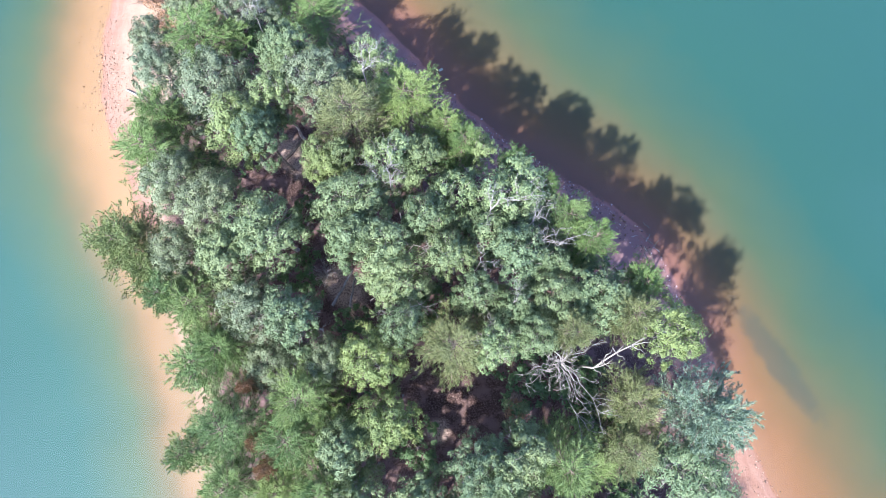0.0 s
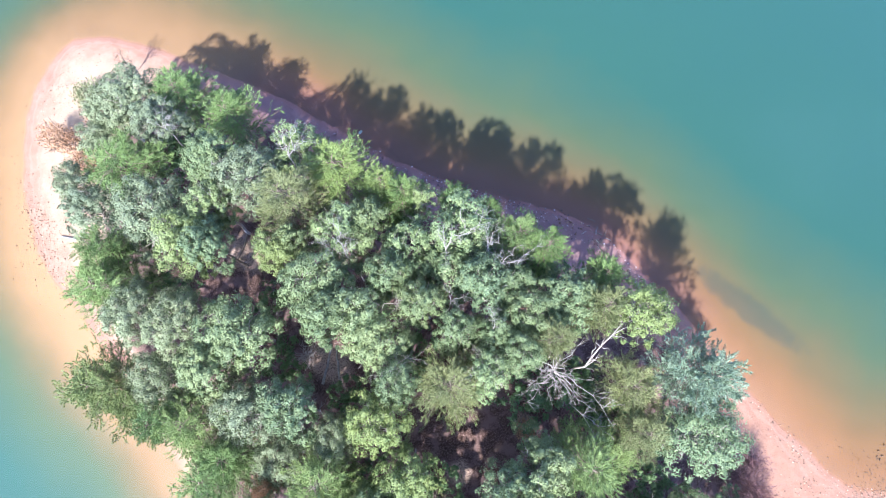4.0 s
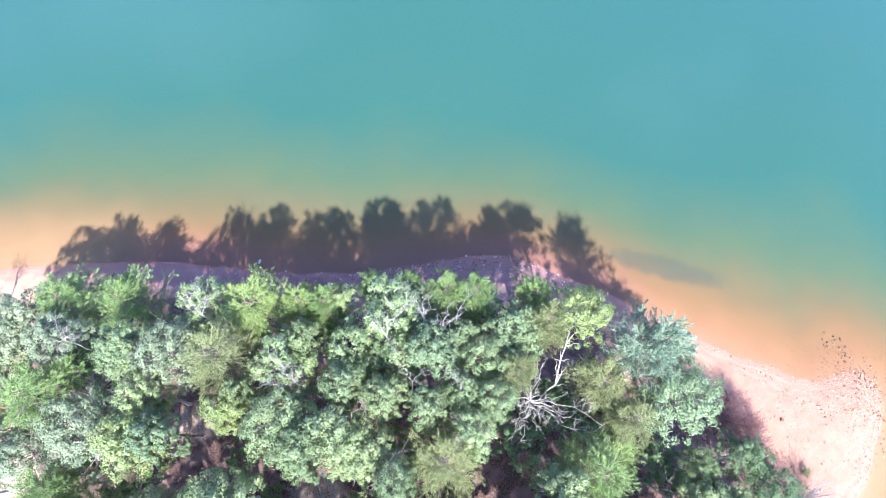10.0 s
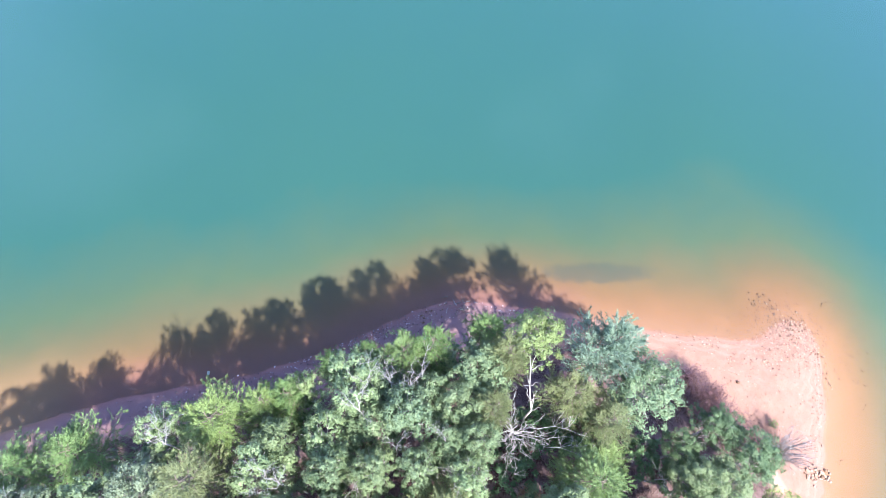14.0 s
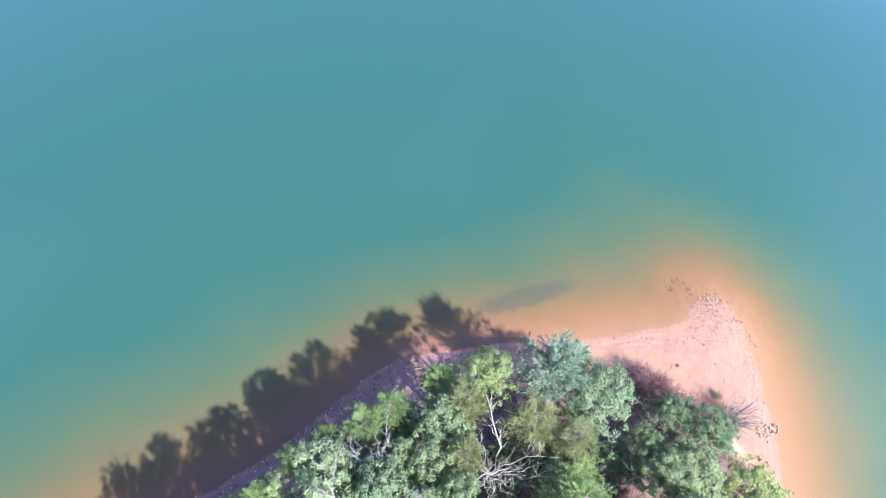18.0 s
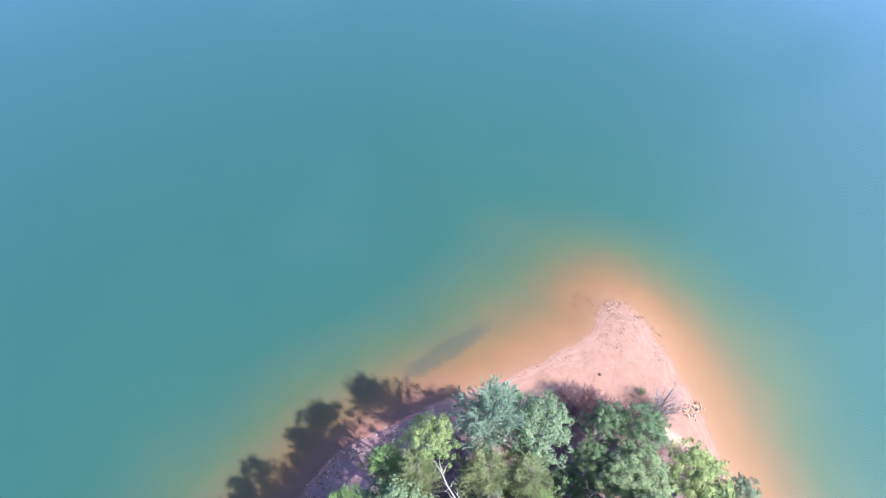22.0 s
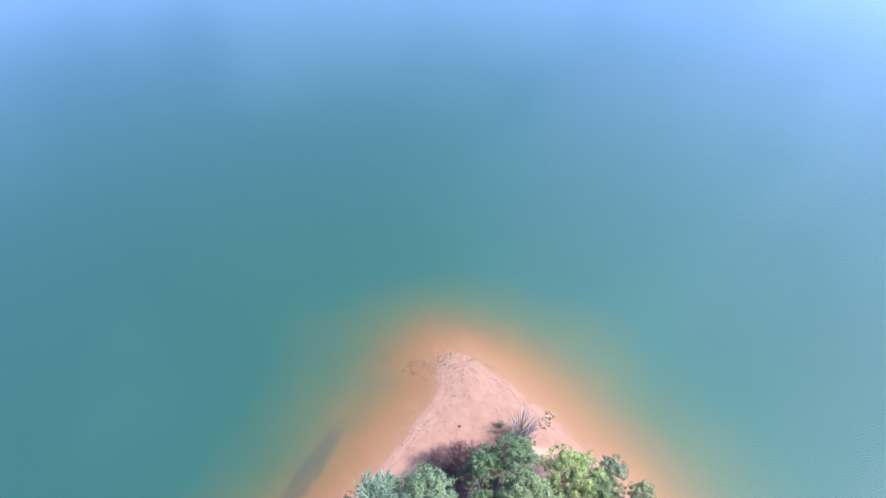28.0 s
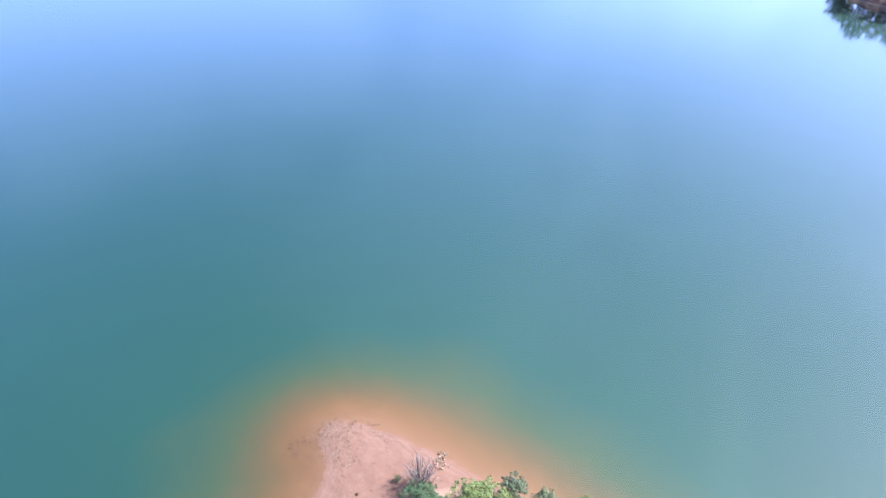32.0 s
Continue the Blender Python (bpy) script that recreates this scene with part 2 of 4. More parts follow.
LEAF["plum"] = leaf_material("purple_brown_leaves", (0.060, 0.028, 0.036), (0.190, 0.100, 0.105), 0.2)
rng = np.random.default_rng(7)


def link_mesh(name, verts, faces, material, parent=None, label="", smooth=False):
    me = bpy.data.meshes.new(name)
    me.from_pydata([tuple(map(float, v)) for v in verts] if not isinstance(verts, np.ndarray) else verts.tolist(), [],
                   faces if not isinstance(faces, np.ndarray) else faces.tolist())
    me.materials.append(material)
    if smooth:
        me.shade_smooth()
    ob = new(name, me)
    ob.parent = parent
    return tagged(ob, label)


# ---- ground, lake ----
SHORE = [(-22.8, 22), (-22.4, 26), (-21.0, 31), (-18.2, 36), (-13.5, 39.6), (-9.6, 38.3), (-6.4, 35), (-3.0, 30.3), (1.4, 24), (4.2, 18.8),
         (7.8, 13.2), (13.2, 7.2), (16.8, 3.1), (18.3, -1.6), (19.8, -9.4), (20.3, -14.5), (21.5, -20.2), (22.3, -23.6), (23.8, -25.4), (25.6, -27.2), (24.9, -29.3),
         (22.2, -30.6), (18.1, -31.0), (13, -31.1), (7.5, -30.7), (2.4, -30.1), (-6, -27.5), (-13, -21), (-18, -13), (-19.9, -5.7), (-19.7, -1.6),
         (-20.5, 4.8), (-21.6, 15)]
BANK = [(17.9, -19), (15.1, -23.2), (12.8, -26.2), (10.2, -27.5), (5.4, -28.7), (-5.5, -26), (-12, -19.5), (-16.8, -12), (-18.8, -5), (-18.9, 0),
        (-19.4, 6), (-19.6, 12), (-19.0, 18), (-17.2, 22.5), (-15.4, 26.2), (-12.8, 28.6), (-9.6, 30.0), (-6.3, 28.8), (-1.9, 24), (2.2, 17.4),
        (6.0, 10.5), (10.3, 5.0), (14.4, -0.3), (16.2, -5.6), (17.3, -9), (18.0, -15)]


def rounded(points, steps=4):
    """A closed smooth outline through the points."""
    p = np.array(points, float)
    a, b, c, d = np.roll(p, 1, 0), p, np.roll(p, -1, 0), np.roll(p, -2, 0)
    rows = []
    for i in range(steps):
        t = i / steps
        rows.append(0.5 * (2 * b + (c - a) * t + (2 * a - 5 * b + 4 * c - d) * t * t + (3 * b - a - 3 * c + d) * t ** 3))
    return np.stack(rows, 1).reshape(-1, 2)


def inside_distance(x, y, outline):
    """Metres from the outline, positive inside it."""
    best, odd = np.full(x.shape, 1e9), np.zeros(x.shape, bool)
    for (ax, ay), (bx, by) in zip(outline, np.roll(outline, -1, 0)):
        dx, dy = bx - ax, by - ay
        t = np.clip(((x - ax) * dx + (y - ay) * dy) / (dx * dx + dy * dy), 0, 1)
        best = np.minimum(best, np.hypot(x - ax - t * dx, y - ay - t * dy))
        if ay != by:
            odd ^= ((ay > y) != (by > y)) & (x < dx * (y - ay) / dy + ax)
    return np.where(odd, best, -best)


SHORE_LINE, BANK_LINE = rounded(SHORE), rounded(BANK)


def ease(v, lo, hi):
    t = np.clip((v - lo) / (hi - lo), 0, 1)
    return t * t * (3 - 2 * t)


def ripple(x, y):
    return (np.sin(1.7 * x + 0.6 * y + 1.3 * np.sin(0.7 * y)) * np.sin(1.3 * y - 0.5 * x + 0.9 * np.sin(0.9 * x))
            + 0.5 * np.sin(3.9 * x - 2.2 * y + 1.1 * np.sin(2.1 * y)) * np.sin(3.1 * y + 1.7 * x))


def ground_height(x, y):
    x, y = np.asarray(x, float), np.asarray(y, float)
    s, b = inside_distance(x, y, SHORE_LINE), inside_distance(x, y, BANK_LINE)
    s = s + 0.12 * ripple(x * 0.8, y * 0.8)
    under = -3.2 * (1 - np.exp(np.minimum(s, 0) / (11.5 + 3.0 * ease(-y, 5, 22) + 3.0 * ease(y, 8, 24) * ease(x, -12, -5) + 2.2 * ease(x, 10, 22) * np.exp(-((y + 16) / 8.0) ** 2) + 2.4 * ease(-y, 27, 36) * ease(30 - x, 4, 14) * ease(x, 8, 16) - 1.5 * ease(x, 16, 36) * ease(-y, 10, 32) - 3.0 * ease(-x, 12, 18) * ease(-y, -16, -5))))
    beach = 0.5 * (1 - np.exp(-np.maximum(s, 0) / 3.0))
    bank = 0.85 * ease(b + 0.3 * ripple(x, y), -0.4, 1.3) + 0.9 * ease(b, 1, 12)
    return np.where(s < 0, under, beach + bank + 0.04 * ripple(x * 1.3, y * 1.3) * ease(s, 0, 2))


def axis(lo, hi, step):
    mid = np.arange(lo, hi + step / 2, step)
    out = step * np.cumsum(1.14 ** np.arange(1, 52))
    return np.concatenate([lo - out[::-1], mid, hi + out])


gx, gy = axis(-32, 40, 0.45), axis(-44, 46, 0.45)
GX, GY = np.meshgrid(gx, gy)
GZ = ground_height(GX, GY)
nx, ny = len(gx), len(gy)
ids = np.arange(nx * ny).reshape(ny, nx)
quads = np.stack([ids[:-1, :-1], ids[:-1, 1:], ids[1:, 1:], ids[1:, :-1]], -1).reshape(-1, 4)
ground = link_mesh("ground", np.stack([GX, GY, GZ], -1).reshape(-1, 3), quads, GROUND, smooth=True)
tagged(ground, "pale clay sand island with leaf litter and lake bed", "ground", kind="structure")
reach = 2200
water = link_mesh("water", [(-reach, -reach, 0), (reach, -reach, 0), (reach, reach, 0), (-reach, reach, 0)], [(0, 1, 2, 3)], WATER)
water.visible_shadow = False
tagged(water, "calm turquoise green lake water", "water", kind="structure")


# ---- trees ----
def tube(path, radii, sides=6):
    """Vertices and faces of a tapered tube along the path."""
    path = [Vector(p) for p in path]
    verts, faces = [], []
    for i, p in enumerate(path):
        way = (path[min(i + 1, len(path) - 1)] - path[max(i - 1, 0)]).normalized()
        side = way.cross(Vector((0.31, 0.87, 0.38))).normalized()
        up = way.cross(side)
        for k in range(sides):
            a = 2 * math.pi * k / sides
            verts.append(p + float(radii[i]) * (math.cos(a) * side + math.sin(a) * up))
    for i in range(len(path) - 1):
        for k in range(sides):
            j = (k + 1) % sides
            faces.append((i * sides + k, i * sides + j, (i + 1) * sides + j, (i + 1) * sides + k))
    faces.append(tuple(range((len(path) - 1) * sides, len(path) * sides)))
    return verts, faces


def gather(pieces):
    verts, faces = [], []
    for v, f in pieces:
        n = len(verts)
        verts += v
        faces += [tuple(i + n for i in q) for q in f]
    return verts, faces


def bent(a, b, n, wobble, r):
    a, b = np.array(a, float), np.array(b, float)
    out = []
    for i in range(n + 1):
        t = i / n
        out.append(a + (b - a) * t + r.normal(0, wobble, 3) * math.sin(math.pi * t))
    return out


def blades(at, way, length, width, r, face=None):
    """One small pointed leaf at each place, along each way, as a pointed three-cornered blade."""
    way = way / np.linalg.norm(way, axis=1)[:, None]
    side = np.cross(way, r.normal(0, 1, way.shape) if face is None else face)
    side /= np.linalg.norm(side, axis=1)[:, None] + 1e-9
    length, width = length[:, None], width[:, None]
    v = np.stack([at + side * width * 0.55, at + way * length, at - side * width * 0.45 + way * length * 0.12], 1)
    return v.reshape(-1, 3), np.arange(len(at) * 3).reshape(-1, 3)


def unit(r, n):
    v = r.normal(0, 1, (n, 3))
    return v / np.linalg.norm(v, axis=1)[:, None]


def broadleaf(name, seed, height=10.5, radius=2.2, lobes=13, leaves=12500, leaf=0.15, limb_mat=None, stick_out=0.0, low=0.50):
    """A leafy tree: trunk, limbs that carry lobes of foliage, and the leaves on the outside of the lobes."""
    r = np.random.default_rng(seed)
    root = new(name)
    lean = r.normal(0, 0.25, 2)
    trunk = bent((0, 0, -0.6), (lean[0], lean[1], height * 0.72), 6, 0.10, r)
    link_mesh("trunk", *tube(trunk, np.linspace(0.17, 0.06, 7), 8), limb_mat or BARK, root, smooth=True)
    spots = []
    golden = 2.39996
    for i in range(lobes):
        t = (i + 0.5) / lobes
        rad = radius * math.sqrt(t) * 0.86 * r.uniform(0.82, 1.1)
        a = golden * i + r.uniform(-0.4, 0.4)
        z = height * (0.90 - (0.90 - low - 0.12) * t ** 1.3) + r.uniform(-0.5, 0.5)
        spots.append(((lean[0] + rad * math.cos(a), lean[1] + rad * math.sin(a), z), radius * r.uniform(0.27, 0.44)))
    for (c, size) in spots:
        k = r.uniform(0.45, 0.95)
        start = trunk[2] + (trunk[6] - trunk[2]) * k
        end = np.array(c) + np.array((0, 0, stick_out * r.uniform(0, 1)))
        way = bent(start, end, 4, 0.14, r)
        limbs = [tube(way, np.linspace(0.065, 0.018, 5), 4)]
        for _ in range(3):
            tip = end + unit(r, 1)[0] * size * 1.1 * np.array((1, 1, 0.7)) + np.array((0, 0, stick_out * 0.6))
            limbs.append(tube(bent(way[3], tip, 3, 0.06, r), np.linspace(0.03, 0.009, 4), 3))
        link_mesh("limb", *gather(limbs), limb_mat or BARK, root, smooth=True)
    area = np.array([s * s for _, s in spots])
    share = (leaves * area / area.sum()).astype(int)
    at, out, facing = [], [], []
    for (c, size), n in zip(spots, share):
        # leaves sit on the outside of small round sprays, with dark gaps between the sprays
        puffs = max(6, n // 62)
        d = unit(r, puffs)
        d[:, 2] = np.abs(d[:, 2]) * 1.0 - 0.2
        d /= np.linalg.norm(d, axis=1)[:, None]
        pc = np.array(c) + d * size * r.uniform(0.62, 1.15, (puffs, 1)) * np.array((1.1, 1.1, 0.8))
        pick = r.integers(0, puffs, n)
        way = unit(r, n) + d[pick] * 0.55 + np.array((0, 0, 0.25))
        way /= np.linalg.norm(way, axis=1)[:, None]
        stray = np.where(r.uniform(0, 1, n) < 0.14, r.uniform(1.0, 1.75, n), r.uniform(0.7, 1.05, n))
        off = way * (size * r.uniform(0.24, 0.46, puffs)[pick] * stray)[:, None]
        at.append(pc[pick] + off * np.array((1, 1, 0.75)))
        f = way + d[pick] * 0.35 + r.normal(0, 0.34, (n, 3))
        w = r.normal(0, 1, (n, 3)) + np.array((0, 0, -0.35))
        w -= f * (np.sum(w * f, 1) / np.sum(f * f, 1))[:, None]
        out.append(w)
        facing.append(f)
    at, out, facing = np.concatenate(at), np.concatenate(out), np.concatenate(facing)
    n = len(at)
    crown = link_mesh("crown", *blades(at, out, r.uniform(0.75, 1.3, n) * leaf, r.uniform(0.55, 0.85, n) * leaf, r, facing), LEAF["oak"], root)
    crown.material_slots[0].link = "OBJECT"
    return root, height, radius


def conifer(name, seed, height=10.5, radius=2.1, boughs=72, low=0.34, needle=0.17, tufts=12, per=26, rise=0.30, thick=0.0135):
    """A pine: straight trunk, boughs in loose whorls, and tufts of needles along them."""
    r = np.random.default_rng(seed)
    root = new(name)
    trunk = bent((0, 0, -0.6), (r.normal(0, 0.15), r.normal(0, 0.15), height * 0.97), 7, 0.06, r)
    link_mesh("trunk", *tube(trunk, np.linspace(0.16, 0.02, 8), 8), BARK, root, smooth=True)
    wood, at, way = [], [], []
    for i in range(boughs):
        t = (i + r.uniform(0, 1)) / boughs
        z = height * (low + (0.97 - low) * t)
        reach = radius * (1 - t) ** 0.5 * r.uniform(0.4, 1.2) + 0.3
        a = 2.39996 * i + r.uniform(-0.9, 0.9)
        start = np.array((np.interp(z, [p[2] for p in trunk], [p[0] for p in trunk]), np.interp(z, [p[2] for p in trunk], [p[1] for p in trunk]), z))
        d = np.array((math.cos(a), math.sin(a), 0))
        end = start + d * reach + np.array((0, 0, reach * rise * r.uniform(0.4, 1.6)))
        line = bent(start, end, 4, 0.08, r)
        wood.append(tube(line, np.linspace(0.035, 0.01, 5), 4))
        for k in range(tufts):
            u = r.uniform(0.22 - 0.2 * t, 1.0) if k else 1.0
            base = start + (end - start) * u + np.array((-d[1], d[0], 0)) * r.normal(0, 0.16)
            swing = r.uniform(-1.5, 1.5) * (1.1 - 0.35 * u)
            w = np.array((d[0] * math.cos(swing) - d[1] * math.sin(swing), d[0] * math.sin(swing) + d[1] * math.cos(swing), r.uniform(0.1, 0.9)))
            twig = r.uniform(0.2, 0.6) * reach * (1.1 - u) + 0.28
            for s in range(per):
                g = s / per
                at.append(base + w * twig * g + r.normal(0, 0.035, 3))
                way.append(w * 0.9 + r.normal(0, 0.42, 3) + np.array((0, 0, 0.12)))
    tagged(link_mesh("bough_wood", *gather(wood), BARK, root, smooth=True), kind="stuff")
    at, way = np.array(at), np.array(way)
    n = len(at)
    crown = link_mesh("crown", *blades(at, way, r.uniform(0.7, 1.2, n) * needle, r.uniform(0.8, 1.6, n) * thick * 2, r), LEAF["pine"], root)
    crown.material_slots[0].link = "OBJECT"
    return root, height, radius


def bare_tree(name, seed, height, spread, material, thick=0.11, forks=5, fine=4, upright=0.6):
    """A leafless tree: trunk, boughs and twigs that fork twice."""
    r = np.random.default_rng(seed)
    root = new(name)
    top = np.array((r.normal(0, 0.2), r.normal(0, 0.2), height * 0.82))
    trunk = bent((0, 0, -0.5), top, 5, 0.08, r)
    link_mesh("trunk", *tube(trunk, np.linspace(thick, thick * 0.6, 6), 7), material, root, smooth=True)
    for i in range(forks):
        a = 2 * math.pi * i / forks + r.uniform(-0.5, 0.5)
        end = top + np.array((math.cos(a) * spread, math.sin(a) * spread, spread * upright)) * r.uniform(0.55, 1.1)
        line = bent(trunk[3 + i % 3], end, 5, 0.16, r)
        bough = link_mesh("bough", *tube(line, np.linspace(thick * 0.46, thick * 0.12, 6), 6), material, root, smooth=True)
        twigs = []
        for j in range(fine):
            b = line[2 + j % 4]
            d = unit(r, 1)[0] * np.array((1, 1, 0.5)) + np.array((math.cos(a), math.sin(a), 0.3)) * 0.5
            tip = b + d * spread * r.uniform(0.25, 0.55)
            sub = bent(b, tip, 3, 0.08, r)
            twigs.append(tube(sub, np.linspace(thick * 0.22, thick * 0.07, 4), 4))
            for _ in range(3):
                e = sub[1] + (unit(r, 1)[0] + d * 0.5) * spread * r.uniform(0.10, 0.25)
                twigs.append(tube(bent(sub[2], e, 2, 0.03, r), np.linspace(thick * 0.1, thick * 0.04, 3), 3))
        tagged(link_mesh("twig", *gather(twigs), material, bough, smooth=True), kind="stuff")
    return root


OAKS = [broadleaf("oak_tree", s, limb_mat=PALE_BARK if s > 12 else None, stick_out=0.45 if s > 12 else 0.0) for s in (11, 12, 13, 14)]
GREYS = [broadleaf("oak_tree", s, leaves=13000, leaf=0.128, lobes=17, limb_mat=PALE_BARK) for s in (16, 17)]
PALES = [broadleaf("oak_tree", s, lobes=12, leaves=8600, limb_mat=PALE_BARK, stick_out=0.8) for s in (21, 22, 23)]
YOUNG = [broadleaf("young_tree", s, height=5.0, radius=1.7, lobes=9, leaves=3600, low=0.25) for s in (31, 32)]
PINES = [conifer("pine_tree", s) for s in (41, 42, 43, 44)]
BLUES = [conifer("pine_tree", 51, radius=2.7, boughs=86, tufts=13, per=32, needle=0.135, thick=0.021, rise=0.42)]
STOCK = {
    "oak": (OAKS, "leafy blue-green oak with clumped foliage", "oak tree"),
    "grey": (GREYS, "grey-green oak with small dusty leaves", "oak tree"),
    "pale": (PALES, "thin pale-green oak with whitish bare limbs showing", "oak tree"),
    "fineoak": (GREYS, "green oak with fine dense foliage", "oak tree"),
    "darkoak": (GREYS, "dark green oak with fine foliage above the bank", "oak tree"),
    "rustpine": (PINES, "dead pine with rust-brown needles among green ones", "pine tree"),
    "yellow": (OAKS, "bright yellow-green broadleaf tree among darker oaks", "tree"),
    "lime": (GREYS, "light lime-green broadleaf tree with dense crown", "tree"),
    "young": (YOUNG, "dark green young tree in the shade of taller ones", "young tree"),
    "pine": (PINES, "mid-green pine with feathery boughs", "pine tree"),
    "lightpine": (PINES, "light yellow-green pine with feathery needle tufts", "pine tree"),
    "olivepine": (PINES, "dull olive-green pine with soft fine needles", "pine tree"),
    "darkpine": (BLUES, "dark green pine leaning out over the shore", "pine tree"),
    "bluepine": (BLUES, "tall blue-green pine with thick layered tufts", "pine tree"),
}
used = {}


def plant(kind, x, y, height, radius, spread=1.06, z=None):
    """A tree of that kind on the ground at x, y; the first of each prototype is the prototype itself."""
    stock, label, category = STOCK[kind]
    root, h0, r0 = stock[int(rng.integers(len(stock)))]
    z = float(ground_height(x, y)) if z is None else float(z)
    k = radius * spread / r0
    m = pose(x, y, max(z, 0.0), 0, 0, float(rng.uniform(0, 360))) @ Matrix.Diagonal((k, k, height / h0, 1))
    tree = copy_thing(root, m)
    tagged(tree, label, category, "trees on the island")
    for o in tree.children:
        if o.name.startswith("crown"):
            o.material_slots[0].material = LEAF[kind]
    return tree


plant('grey', -9.1, 26.4, 8.8, 2.31)
plant('pine', -5.9, 25.4, 7.9, 2.47)
plant('grey', -7.8, 23.1, 9.8, 1.66)
plant('pine', -3.4, 22.3, 7.0, 2.39)
plant('pale', -0.6, 16.9, 9.6, 1.60)
plant('pine', -11.1, 21.1, 9.3, 2.82)
plant('oak', -5.5, 18.9, 10.1, 1.85)
plant('grey', -4.3, 16.4, 10.5, 1.98)
plant('grey', -14.1, 20.0, 9.6, 1.83)
plant('grey', -11.3, 17.6, 9.6, 2.43)
plant('lightpine', 1.0, 13.9, 9.4, 2.74)
plant('lightpine', 3.1, 11.5, 9.4, 1.66)
plant('olivepine', -2.8, 12.9, 11.6, 2.42)
plant('yellow', -10.3, 13.8, 10.5, 1.90)
plant('pine', -14.3, 16.6, 10.2, 1.80)
plant('pine', -15.4, 14.5, 9.4, 2.81)
plant('oak', -8.3, 13.2, 11.2, 1.38)
plant('pale', 4.9, 9.6, 10.3, 1.10)
plant('pale', -0.9, 9.6, 11.0, 1.90)
plant('yellow', -4.7, 10.4, 10.9, 1.26)
plant('fineoak', -3.5, 7.7, 11.3, 2.09)
plant('oak', 0.9, 9.3, 10.2, 1.56)
plant('pale', 5.8, 6.0, 11.5, 2.22)
plant('pale', 2.5, 6.4, 11.2, 1.72)
plant('lightpine', 9.1, 3.6, 9.7, 1.86)
plant('oak', 3.8, 3.9, 10.2, 2.10)
plant('pine', 10.3, 1.9, 10.6, 1.59)
plant('grey', -14.5, 11.8, 10.0, 1.82)
plant('grey', -12.3, 9.5, 10.4, 1.94)
plant('fineoak', -9.2, 7.1, 11.7, 2.27)
plant('oak', -11.4, 5.8, 11.4, 1.92)
plant('darkpine', -18.9, 9.0, 9.1, 2.80)
plant('darkpine', -17.6, 6.9, 8.4, 2.01)
plant('oak', -2.4, 5.5, 11.5, 1.94)
plant('fineoak', -2.1, 2.7, 10.9, 2.19)
plant('oak', -4.1, 5.0, 11.8, 1.58)
plant('oak', 4.9, 1.3, 11.7, 1.82)
plant('fineoak', 7.1, -1.0, 10.3, 1.99)
plant('oak', 9.8, -1.4, 10.4, 2.02)
plant('pine', 12.4, -1.4, 9.5, 1.85)
plant('lime', 12.5, -4.6, 11.9, 1.85)
plant('olivepine', 11.1, -3.0, 11.0, 1.80)
plant('oak', 1.7, 0.4, 11.2, 1.33)
plant('olivepine', 0.4, -2.2, 10.6, 2.35)
plant('pale', 2.2, -2.8, 11.0, 1.47)
plant('fineoak', 5.2, -2.6, 10.8, 1.42)
plant('lightpine', 4.7, -10.5, 10.3, 2.38)
plant('oak', 2.6, -9.0, 11.8, 1.75)
plant('fineoak', 0.2, -9.7, 11.6, 1.69)
plant('lime', -4.8, -2.1, 10.8, 1.84)
plant('lime', -5.0, -5.6, 10.3, 1.87)
plant('grey', -7.2, -1.5, 9.5, 1.39)
plant('lightpine', -9.0, -3.0, 10.6, 2.27)
plant('grey', -11.0, 2.6, 10.7, 1.92)
plant('oak', -8.7, 2.3, 11.7, 1.71)
plant('lightpine', -14.6, 3.8, 10.1, 2.41)
plant('pine', -14.6, 0.2, 10.3, 2.39)
plant('grey', -11.1, -1.0, 8.2, 1.80)
plant('pine', -13.6, -3.7, 10.5, 2.35)
plant('pine', -10.2, -5.2, 10.1, 2.20)
plant('oak', -7.2, -6.8, 10.6, 1.74)
plant('fineoak', 6.5, 4.7, 10.2, 1.65)
plant('oak', 0.9, 5.2, 11.6, 1.41)
plant('young', 8.6, -6.4, 4.6, 1.20)
plant('grey', -15.0, 7.4, 9.3, 1.79)
plant('pine', -15.8, 4.7, 10.5, 1.67)
plant('fineoak', -3.7, 10.4, 10.8, 1.11)
plant('grey', -14.3, 21.9, 9.4, 1.34)
plant('oak', 4.5, -0.8, 10.6, 1.42)
plant('oak', 1.7, 2.6, 11.5, 1.47)
plant('fineoak', -2.4, -0.2, 11.7, 1.31)
plant('oak', 7.3, 1.2, 10.2, 1.38)
plant('olivepine', 7.1, -3.3, 11.2, 1.53)
plant('young', -8.4, 4.9, 4.6, 1.63)
plant('young', -7.8, 8.5, 5.2, 1.64)
plant('young', 7.1, -7.3, 4.9, 2.22)
plant('young', 4.8, -5.9, 5.3, 1.97)
plant('young', 8.9, -9.6, 5.4, 2.03)
plant('young', -3.7, -8.6, 5.0, 1.80)
plant('young', 3.0, -3.1, 5.4, 1.56)
plant('young', -0.8, 0.5, 4.8, 1.77)
plant('young', -13.3, 13.9, 4.7, 1.76)
plant('pine', -13.2, 0.7, 10.2, 1.95)
plant('young', -8.2, -4.5, 4.6, 1.81)
plant('young', -5.8, 0.5, 4.8, 1.39)
plant('young', -8.2, 22.5, 4.9, 2.31)
plant('young', -1.9, 17.9, 5.1, 1.74)
plant('young', 3.3, 9.8, 4.7, 1.64)
plant('young', -14.5, 18.0, 4.6, 1.61)
plant('young', 9.0, 1.6, 5.3, 1.60)
plant('young', 10.3, 0.6, 4.9, 1.83)
